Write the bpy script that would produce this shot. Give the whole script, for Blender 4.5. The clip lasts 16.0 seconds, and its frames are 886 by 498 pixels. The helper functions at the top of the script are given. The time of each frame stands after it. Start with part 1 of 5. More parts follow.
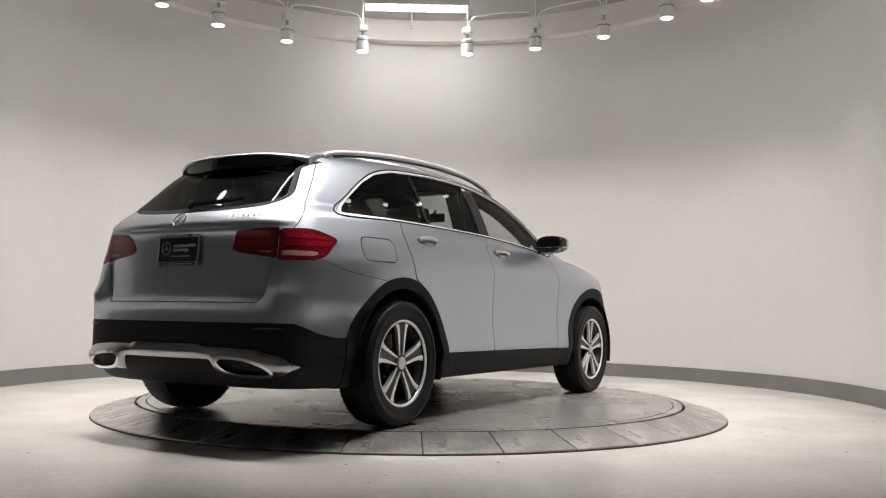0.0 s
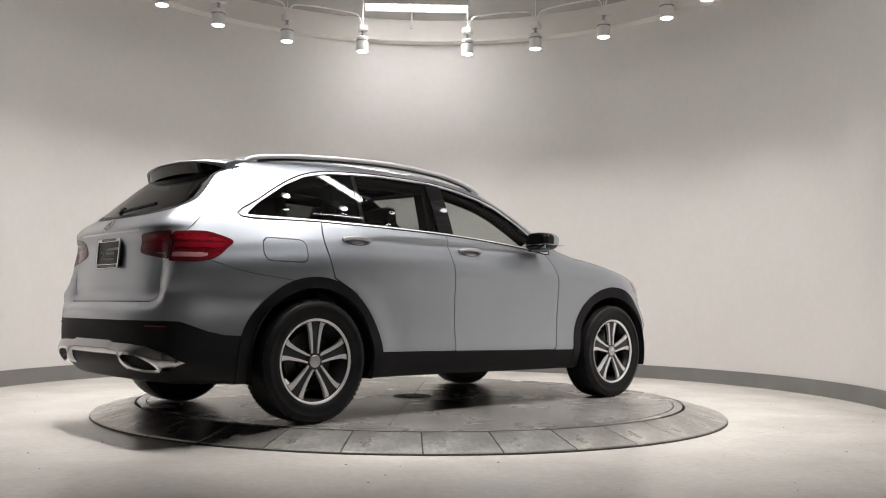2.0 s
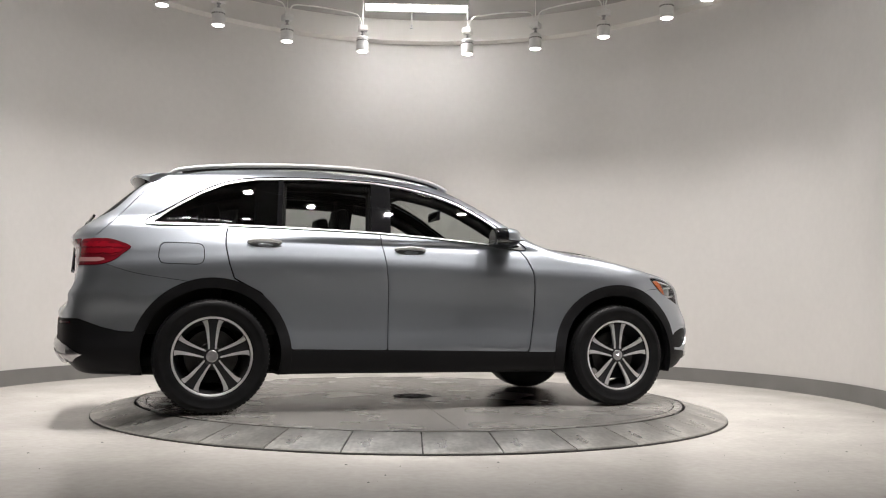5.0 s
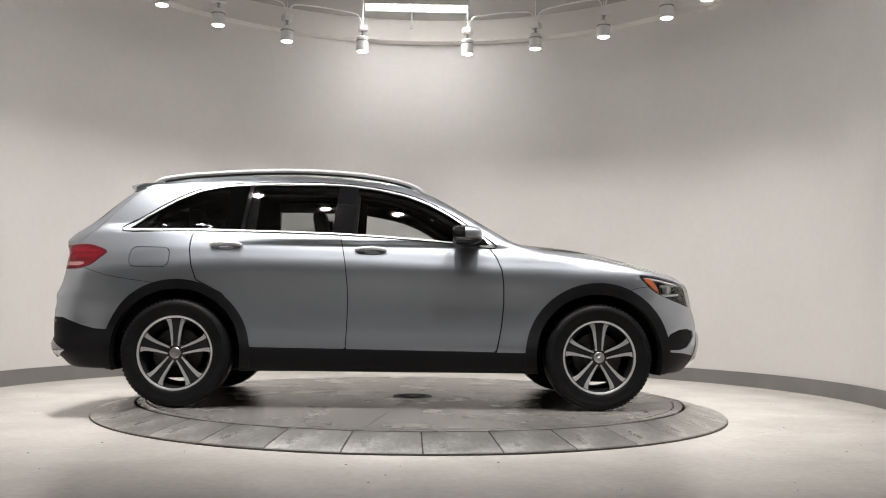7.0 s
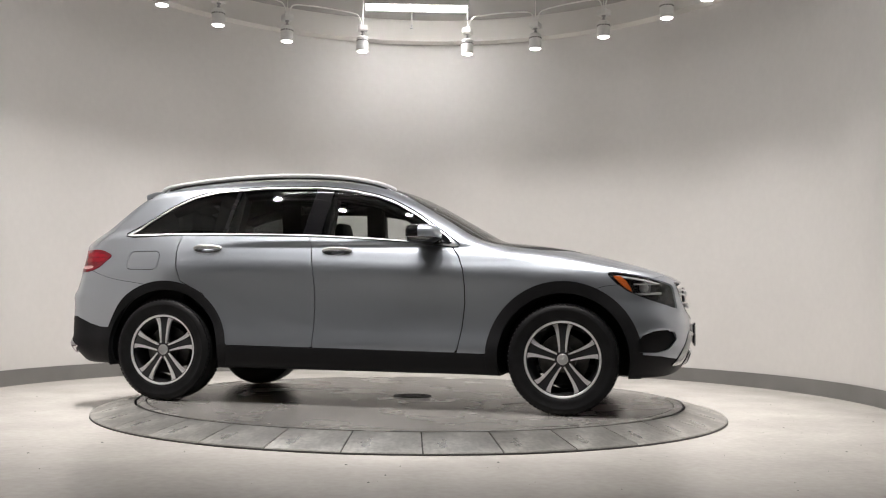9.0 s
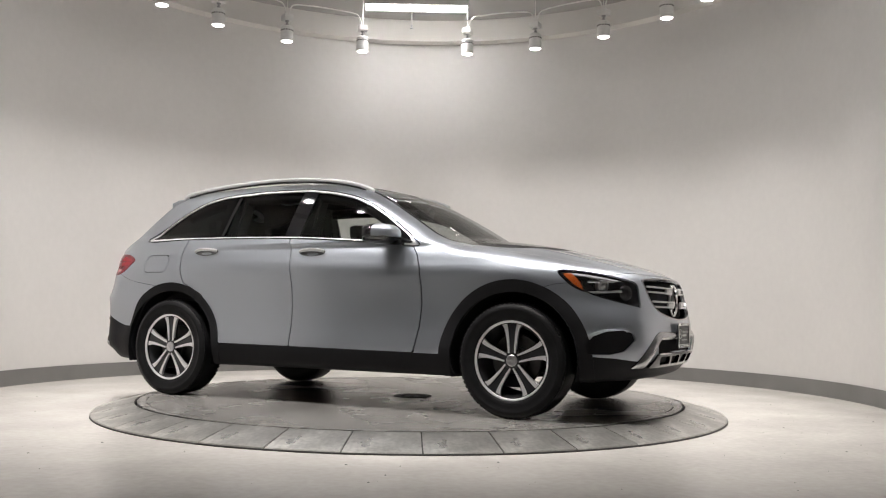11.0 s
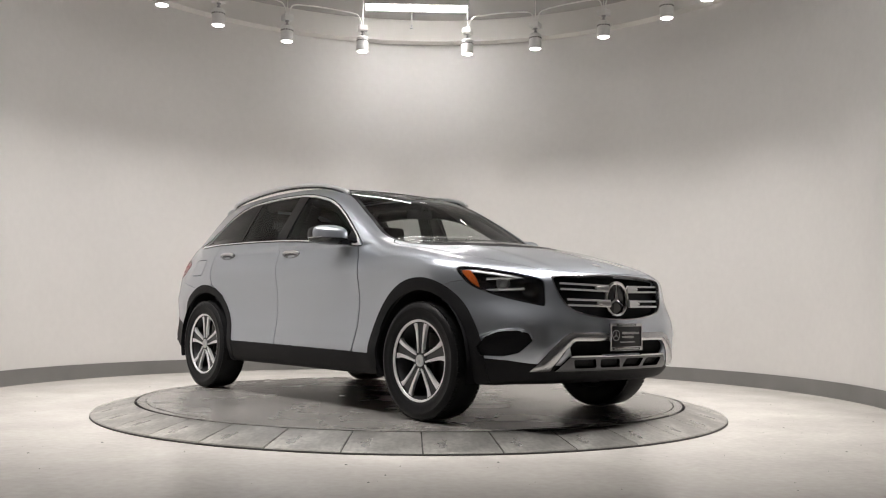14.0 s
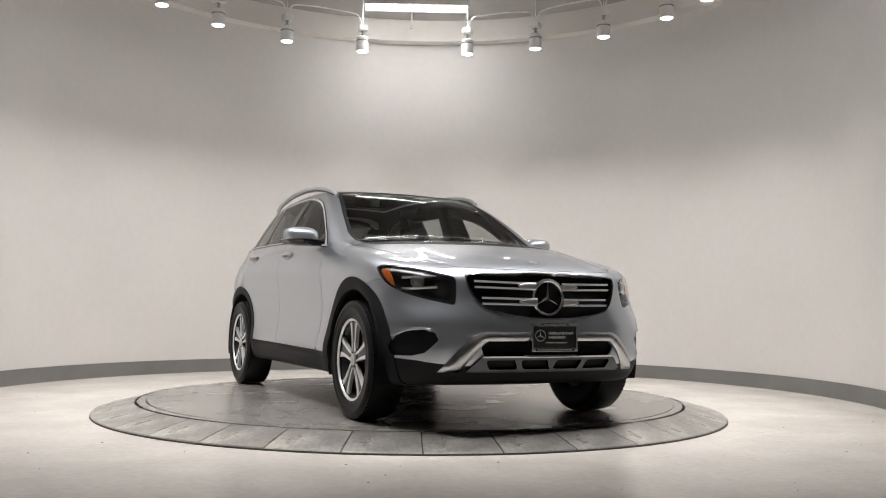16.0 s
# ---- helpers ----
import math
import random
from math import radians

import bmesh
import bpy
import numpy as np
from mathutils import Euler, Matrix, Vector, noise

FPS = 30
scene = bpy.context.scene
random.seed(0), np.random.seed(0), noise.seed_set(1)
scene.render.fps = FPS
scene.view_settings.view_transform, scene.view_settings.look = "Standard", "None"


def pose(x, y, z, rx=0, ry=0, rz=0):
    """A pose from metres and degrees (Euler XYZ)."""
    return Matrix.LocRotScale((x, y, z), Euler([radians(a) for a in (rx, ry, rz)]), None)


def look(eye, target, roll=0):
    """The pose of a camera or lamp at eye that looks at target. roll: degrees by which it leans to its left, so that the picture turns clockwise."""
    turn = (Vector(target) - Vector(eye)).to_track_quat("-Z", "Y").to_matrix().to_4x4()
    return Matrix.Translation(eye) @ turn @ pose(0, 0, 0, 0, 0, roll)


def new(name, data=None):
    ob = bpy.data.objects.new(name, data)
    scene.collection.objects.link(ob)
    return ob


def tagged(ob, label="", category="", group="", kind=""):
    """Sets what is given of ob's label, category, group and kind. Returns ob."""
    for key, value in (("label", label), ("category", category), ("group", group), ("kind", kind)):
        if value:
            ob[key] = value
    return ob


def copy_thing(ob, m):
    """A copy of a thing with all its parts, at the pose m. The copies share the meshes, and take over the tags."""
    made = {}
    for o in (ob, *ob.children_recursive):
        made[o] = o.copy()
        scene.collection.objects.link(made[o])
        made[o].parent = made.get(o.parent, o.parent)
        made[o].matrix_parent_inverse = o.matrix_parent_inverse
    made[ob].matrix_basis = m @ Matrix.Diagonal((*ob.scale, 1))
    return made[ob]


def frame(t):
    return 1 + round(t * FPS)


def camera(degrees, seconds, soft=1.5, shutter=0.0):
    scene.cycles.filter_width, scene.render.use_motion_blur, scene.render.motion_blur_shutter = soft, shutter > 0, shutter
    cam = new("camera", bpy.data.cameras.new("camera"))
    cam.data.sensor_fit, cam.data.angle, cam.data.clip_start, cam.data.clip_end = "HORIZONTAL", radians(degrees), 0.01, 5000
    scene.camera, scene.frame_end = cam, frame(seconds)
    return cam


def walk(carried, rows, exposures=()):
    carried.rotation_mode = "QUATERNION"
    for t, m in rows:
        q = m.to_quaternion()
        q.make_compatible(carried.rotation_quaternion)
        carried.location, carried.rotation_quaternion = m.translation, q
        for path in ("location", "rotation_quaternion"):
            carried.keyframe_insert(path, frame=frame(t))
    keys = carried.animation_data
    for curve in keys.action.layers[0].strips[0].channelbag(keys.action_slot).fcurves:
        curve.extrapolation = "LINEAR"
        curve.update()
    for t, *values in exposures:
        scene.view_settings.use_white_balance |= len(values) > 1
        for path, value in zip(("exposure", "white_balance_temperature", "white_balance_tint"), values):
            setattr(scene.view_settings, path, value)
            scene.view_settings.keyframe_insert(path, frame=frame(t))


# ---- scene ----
cam = camera(51.93, 16.0, soft=1.1)
EYE = Vector((0.0, -7.188, 0.677))
VIEW = look(EYE, EYE + Vector((0.03116, 0.99728, 0.06682)), 0.754)
walk(cam, [(0.0, VIEW), (16.0, VIEW)])

# ---- light ----
world = bpy.data.worlds.new("room_air")
scene.world = world
world.use_nodes = True
world.node_tree.nodes["Background"].inputs[0].default_value = (0.55, 0.52, 0.5, 1)
world.node_tree.nodes["Background"].inputs[1].default_value = 0.02
scene.view_settings.exposure = 0.0
SPOT_WATTS = 196.0
STRIP_GLOW = 37.0
FRONT_LEAN = 9.0
FRONT_GAIN = 1.35

FLOOR_Z = -0.088
WALL_C = (0.02, 0.69)
WALL_R = 3.89
CORNICE_Z = 4.14
CEIL_Z = 4.42
RING_C = (0.0, 0.76)
RING_R = 2.97
LAMP_Z = 3.78


def turn_at(t):
    """Heading of the turntable in degrees at t seconds."""
    s = (t - 8) / 8
    return 54.851 - 61.9992 * s + 5.5227 * s ** 2 + 1.8326 * s ** 3 - 2.4146 * s ** 4 - 1.1561 * s ** 5 - 0.3423 * s ** 6 - 62.064


# ---- materials ----
def material(name, base, rough=0.5, metal=0.0, coat=0.0, grain=0.0, grain_size=40.0, stain=0.0, stain_size=2.0,
             bump=0.0, bump_size=60.0, spec=0.5, each=0.0, emit=None, power=0.0, alpha_glass=False, trans=0.0, ior=1.45, rough_var=0.0, coord="Object"):
    m = bpy.data.materials.new(name)
    m.use_nodes = True
    nt = m.node_tree
    b = nt.nodes["Principled BSDF"]
    b.inputs["Base Color"].default_value = (*base, 1)
    b.inputs["Roughness"].default_value = rough
    b.inputs["Metallic"].default_value = metal
    b.inputs["Specular IOR Level"].default_value = spec
    b.inputs["Coat Weight"].default_value = coat
    b.inputs["Coat Roughness"].default_value = 0.04
    b.inputs["Transmission Weight"].default_value = trans
    b.inputs["IOR"].default_value = ior
    if emit:
        b.inputs["Emission Color"].default_value = (*emit, 1)
        b.inputs["Emission Strength"].default_value = power
    tc = nt.nodes.new("ShaderNodeTexCoord")
    col = None
    if grain or stain:
        mix = None
        last = (*base, 1)
        for amount, size, detail in ((stain, stain_size, 6.0), (grain, grain_size, 3.0)):
            if not amount:
                continue
            n = nt.nodes.new("ShaderNodeTexNoise")
            n.inputs["Scale"].default_value = size
            n.inputs["Detail"].default_value = detail
            nt.links.new(tc.outputs[coord], n.inputs["Vector"])
            r = nt.nodes.new("ShaderNodeMapRange")
            r.inputs["From Min"].default_value = 0.3
            r.inputs["From Max"].default_value = 0.7
            r.inputs["To Min"].default_value = 1 - amount
            r.inputs["To Max"].default_value = 1 + amount
            nt.links.new(n.outputs["Fac"], r.inputs["Value"])
            v = nt.nodes.new("ShaderNodeVectorMath")
            v.operation = "SCALE"
            if mix is None:
                v.inputs[0].default_value = base
            else:
                nt.links.new(mix.outputs["Vector"], v.inputs[0])
            nt.links.new(r.outputs["Result"], v.inputs["Scale"])
            mix = v
        if each:
            info = nt.nodes.new("ShaderNodeObjectInfo")
            r = nt.nodes.new("ShaderNodeMapRange")
            r.inputs["To Min"].default_value = 1 - each
            r.inputs["To Max"].default_value = 1 + each
            nt.links.new(info.outputs["Random"], r.inputs["Value"])
            v = nt.nodes.new("ShaderNodeVectorMath")
            v.operation = "SCALE"
            nt.links.new(mix.outputs["Vector"], v.inputs[0])
            nt.links.new(r.outputs["Result"], v.inputs["Scale"])
            mix = v
        nt.links.new(mix.outputs["Vector"], b.inputs["Base Color"])
    if rough_var:
        n = nt.nodes.new("ShaderNodeTexNoise")
        n.inputs["Scale"].default_value = stain_size * 1.7
        n.inputs["Detail"].default_value = 5.0
        nt.links.new(tc.outputs[coord], n.inputs["Vector"])
        r = nt.nodes.new("ShaderNodeMapRange")
        r.inputs["To Min"].default_value = rough - rough_var
        r.inputs["To Max"].default_value = rough + rough_var
        nt.links.new(n.outputs["Fac"], r.inputs["Value"])
        nt.links.new(r.outputs["Result"], b.inputs["Roughness"])
    if bump:
        n = nt.nodes.new("ShaderNodeTexNoise")
        n.inputs["Scale"].default_value = bump_size
        n.inputs["Detail"].default_value = 4.0
        nt.links.new(tc.outputs[coord], n.inputs["Vector"])
        k = nt.nodes.new("ShaderNodeBump")
        k.inputs["Strength"].default_value = bump
        k.inputs["Distance"].default_value = 0.01
        nt.links.new(n.outputs["Fac"], k.inputs["Height"])
        nt.links.new(k.outputs["Normal"], b.inputs["Normal"])
    return m


def clear_glass(name, tint, gloss=0.045, rough=0.0):
    """Thin tinted pane: it lets light straight through and mirrors by its angle."""
    m = bpy.data.materials.new(name)
    m.use_nodes = True
    nt = m.node_tree
    out = nt.nodes["Material Output"]
    nt.nodes.remove(nt.nodes["Principled BSDF"])
    tr = nt.nodes.new("ShaderNodeBsdfTransparent")
    tr.inputs["Color"].default_value = (*tint, 1)
    gl = nt.nodes.new("ShaderNodeBsdfGlossy")
    gl.inputs["Roughness"].default_value = rough
    fr = nt.nodes.new("ShaderNodeLayerWeight")
    fr.inputs["Blend"].default_value = 0.5
    geo = nt.nodes.new("ShaderNodeNewGeometry")
    nt.links.new(geo.outputs["True Normal"], fr.inputs["Normal"])
    pw = nt.nodes.new("ShaderNodeMath")
    pw.operation = "POWER"
    pw.inputs[1].default_value = 6.0
    sc = nt.nodes.new("ShaderNodeMath")
    sc.operation = "MULTIPLY_ADD"
    sc.inputs[1].default_value = 1 - gloss
    sc.inputs[2].default_value = gloss
    mx = nt.nodes.new("ShaderNodeMixShader")
    nt.links.new(fr.outputs["Facing"], pw.inputs[0])
    nt.links.new(pw.outputs[0], sc.inputs[0])
    nt.links.new(sc.outputs[0], mx.inputs["Fac"])
    nt.links.new(tr.outputs["BSDF"], mx.inputs[1])
    nt.links.new(gl.outputs["BSDF"], mx.inputs[2])
    nt.links.new(mx.outputs["Shader"], out.inputs["Surface"])
    return m


PLASTER = material("painted_plaster", (0.70, 0.685, 0.67), 0.75, stain=0.03, stain_size=0.8, grain=0.015, grain_size=14, bump=0.12, bump_size=18)
# grey of the added hall walls, set for what the car reflects
GREYWALL = material("grey_wall_paint", (0.62, 0.61, 0.60), 0.7, stain=0.1, stain_size=1.5, bump=0.1, bump_size=20)
CEILING = material("ceiling_paint", (0.40, 0.392, 0.38), 0.8, stain=0.03, stain_size=1.5, bump=0.1, bump_size=30)
CORNICE = material("cornice_paint", (0.72, 0.7, 0.67), 0.7, stain=0.03, stain_size=2, bump=0.08, bump_size=40)
VINYL = material("grey_vinyl_base", (0.2, 0.195, 0.19), 0.5, stain=0.08, stain_size=3, bump=0.05, bump_size=60)
CONCRETE = material("polished_concrete", (0.54, 0.515, 0.485), 0.22, stain=0.10, stain_size=1.3, grain=0.05, grain_size=22, bump=0.03, bump_size=9, rough_var=0.08)
DISC = material("turntable_metal", (0.29, 0.28, 0.265), 0.27, 0.5, stain=0.26, stain_size=1.1, grain=0.07, grain_size=26, bump=0.012, bump_size=14, rough_var=0.03)
APRON = material("brushed_apron_plate", (0.46, 0.45, 0.425), 0.31, 0.75, stain=0.42, stain_size=4.5, grain=0.16, grain_size=34, each=0.18, bump=0.1, bump_size=30, rough_var=0.12)
EDGE = material("dark_edge_strip", (0.05, 0.048, 0.045), 0.6, stain=0.2, stain_size=8)
SILVER = material("silver_metallic_paint", (0.44, 0.475, 0.525), 0.36, 0.95, coat=1.0, grain=0.03, grain_size=900)
CLADDING = material("black_cladding_plastic", (0.012, 0.012, 0.0132), 0.55, grain=0.2, grain_size=300, bump=0.1, bump_size=500, spec=0.14)
DARK = material("dark_underbody", (0.006, 0.006, 0.007), 0.8, stain=0.3, stain_size=6, spec=0.15)
GLOSSBLACK = material("gloss_black_trim", (0.006, 0.006, 0.007), 0.04, coat=0.0, grain=0.1, grain_size=50)
RUBBER = material("tyre_rubber", (0.011, 0.011, 0.0118), 0.42, stain=0.25, stain_size=9, bump=0.15, bump_size=200, spec=0.14)
CHROME = material("chrome", (0.72, 0.72, 0.73), 0.06, 1.0, grain=0.02, grain_size=60)
SATIN = material("satin_silver_trim", (0.62, 0.62, 0.63), 0.28, 1.0, grain=0.03, grain_size=200)
RAIL = material("brushed_rail_aluminium", (0.62, 0.62, 0.63), 0.40, 0.3, grain=0.03, grain_size=200)
MACHINED = material("machined_alloy", (0.80, 0.80, 0.81), 0.38, 0.75, grain=0.04, grain_size=160)
WHEELGREY = material("dark_grey_wheel_paint", (0.028, 0.028, 0.031), 0.35, 0.3, coat=0.5, grain=0.08, grain_size=120)
BRAKE = material("brake_iron", (0.07, 0.068, 0.066), 0.45, 0.9, stain=0.25, stain_size=14)
REDLENS = material("red_lamp_lens", (0.22, 0.006, 0.014), 0.10, coat=0.25, spec=0.3, stain=0.15, stain_size=14)
DEEPRED = material("deep_red_lamp_lens", (0.13, 0.006, 0.012), 0.12, coat=0.25, spec=0.3, stain=0.15, stain_size=14)
REARRED = material("dark_red_reflector", (0.045, 0.003, 0.006), 0.2, spec=0.3, stain=0.15, stain_size=14)
PALELENS = material("pale_reversing_lens", (0.40, 0.20, 0.20), 0.15, coat=0.3, stain=0.1, stain_size=20)
AMBER = material("amber_reflector", (0.42, 0.09, 0.018), 0.2, coat=0.5, stain=0.12, stain_size=40)
REARTRIM = material("rear_trim_chrome", (0.42, 0.42, 0.43), 0.18, 1.0, grain=0.04, grain_size=60)
BARTRIM = material("silver_bumper_trim", (0.50, 0.50, 0.51), 0.24, 1.0, grain=0.04, grain_size=80)
# darkened body silver: paints the shade inside the handle scoops
SCOOP = material("shaded_handle_scoop", (0.20, 0.205, 0.215), 0.3, 0.9, grain=0.04, grain_size=120)
DARKSATIN = material("dark_satin_metal", (0.085, 0.085, 0.09), 0.22, 1.0, grain=0.04, grain_size=120)
REFLECTOR = material("bright_lamp_reflector", (0.75, 0.75, 0.77), 0.25, 0.6, stain=0.1, stain_size=40)
BOWL = material("smoked_lamp_interior", (0.035, 0.035, 0.04), 0.2, 0.5, stain=0.4, stain_size=25)
PLATE = material("black_dealer_plate", (0.012, 0.013, 0.014), 0.35, stain=0.2, stain_size=20)
INK = material("pale_print", (0.6, 0.6, 0.6), 0.5, grain=0.05, grain_size=80)
LEATHER = material("black_leather", (0.011, 0.010, 0.010), 0.55, spec=0.25, stain=0.15, stain_size=7, bump=0.15, bump_size=180)
LAMPWHITE = material("white_lamp_enamel", (0.74, 0.73, 0.71), 0.45, stain=0.05, stain_size=20)
LAMPGREY = material("grey_lamp_joint", (0.32, 0.315, 0.31), 0.5, stain=0.1, stain_size=30)
LAMPGLOW = material("glowing_lamp_face", (1, 1, 1), 0.5, emit=(1.0, 0.97, 0.94), power=14.0)
STRIPGLOW = material("glowing_strip_diffuser", (1, 1, 1), 0.5, emit=(1.0, 0.98, 0.97), power=STRIP_GLOW)
SIDEGLASS = clear_glass("clear_side_glass", (0.78, 0.80, 0.79), 0.032)
TINTGLASS = clear_glass("tinted_side_glass", (0.62, 0.64, 0.63), 0.032)
DARKGLASS = clear_glass("dark_privacy_glass", (0.10, 0.105, 0.105))
WINDGLASS = clear_glass("windscreen_glass", (0.66, 0.68, 0.67))
LAMPGLASS = clear_glass("lamp_cover_glass", (0.90, 0.91, 0.91), 0.07)


# ---- mesh helpers ----
def obj(name, bm, mat, parent=None, label="", smooth=None):
    me = bpy.data.meshes.new(name)
    bm.normal_update()
    bm.to_mesh(me)
    bm.free()
    me.materials.append(mat)
    if smooth is not None:
        for q in me.polygons:
            q.use_smooth = True
        if smooth < 179:
            me.set_sharp_from_angle(angle=radians(smooth))
    ob = new(name, me)
    if parent is not None:
        ob.parent = parent
    if label:
        ob["label"] = label
    return ob


def part(name, bm, mat, parent, label="", smooth=35):
    return obj(name, bm, mat, parent, label, smooth)


def thing(name, label, category, group="", m=None):
    ob = new(name)
    ob.empty_display_size = 0.1
    if m is not None:
        ob.matrix_basis = m
    return tagged(ob, label, category, group)


def lathe(bm, rows, steps=32, m=None, closed=False):
    """Turn a profile of (radius, height) rows round z."""
    rings = []
    for r, z in rows:
        rings.append([bm.verts.new((r * math.cos(2 * math.pi * k / steps), r * math.sin(2 * math.pi * k / steps), z)) for k in range(steps)])
    pairs = list(zip(rings, rings[1:])) + ([(rings[-1], rings[0])] if closed else [])
    for a, b in pairs:
        for k in range(steps):
            bm.faces.new((a[k], a[(k + 1) % steps], b[(k + 1) % steps], b[k]))
    if not closed:
        for ring, flip in ((rings[0], True), (rings[-1], False)):
            bm.faces.new(ring[::-1] if flip else ring)
    if m is not None:
        bmesh.ops.transform(bm, matrix=m, verts=[v for r in rings for v in r])
    return bm


def box(bm, x0, x1, y0, y1, z0, z1, bevel=0.0, m=None):
    r = bmesh.ops.create_cube(bm, size=1.0)
    vs = r["verts"]
    for v in vs:
        v.co = Vector(((x0 + x1) / 2 + v.co.x * (x1 - x0), (y0 + y1) / 2 + v.co.y * (y1 - y0), (z0 + z1) / 2 + v.co.z * (z1 - z0)))
    if bevel:
        es = list({e for v in vs for e in v.link_edges})
        r2 = bmesh.ops.bevel(bm, geom=es, offset=bevel, segments=2, profile=0.6, affect="EDGES")
        vs = list({v for f in r2["faces"] for v in f.verts} | {v for v in vs if v.is_valid})
    if m is not None:
        bmesh.ops.transform(bm, matrix=m, verts=vs)
    return bm


def tube(bm, points, radius, steps=8, closed=False, flat=1.0):
    """A round bar along points."""
    pts = [Vector(q) for q in points]
    rings = []
    n = len(pts)
    for i, q in enumerate(pts):
        a = pts[(i - 1) % n] if closed or i else pts[i]
        b = pts[(i + 1) % n] if closed or i < n - 1 else pts[i]
        d = (b - a).normalized()
        s = d.cross(Vector((0, 0, 1)))
        s = s.normalized() if s.length > 1e-4 else Vector((1, 0, 0))
        u = s.cross(d).normalized()
        rings.append([bm.verts.new(q + (s * math.cos(2 * math.pi * k / steps) + u * math.sin(2 * math.pi * k / steps) * flat) * radius) for k in range(steps)])
    for i in range(n if closed else n - 1):
        a, b = rings[i], rings[(i + 1) % n]
        for k in range(steps):
            bm.faces.new((a[k], a[(k + 1) % steps], b[(k + 1) % steps], b[k]))
    if not closed:
        bm.faces.new(rings[0][::-1])
        bm.faces.new(rings[-1])
    return bm


def spline(points, per=6, closed=False):
    """Smooth curve through points."""
    q = [Vector(a) for a in points]
    n = len(q)
    out = []
    for i in range(n if closed else n - 1):
        p1, p2 = q[i], q[(i + 1) % n]
        p0 = q[i - 1] if closed or i else p1 * 2 - p2
        p3 = q[(i + 2) % n] if closed or i + 2 < n else p2 * 2 - p1
        for k in range(per):
            t = k / per
            out.append(0.5 * (2 * p1 + (p2 - p0) * t + (2 * p0 - 5 * p1 + 4 * p2 - p3) * t * t + (3 * p1 - p0 - 3 * p2 + p3) * t ** 3))
    if not closed:
        out.append(q[-1])
    return out


def prism(bm, outline, depth, m=None):
    """A slab from an outline in its own x, y plane, from z 0 to depth."""
    a = [bm.verts.new((x, y, 0)) for x, y in outline]
    b = [bm.verts.new((x, y, depth)) for x, y in outline]
    n = len(a)
    bm.faces.new(a[::-1])
    bm.faces.new(b)
    for k in range(n):
        bm.faces.new((a[k], a[(k + 1) % n], b[(k + 1) % n], b[k]))
    if m is not None:
        bmesh.ops.transform(bm, matrix=m, verts=a + b)
    return bm


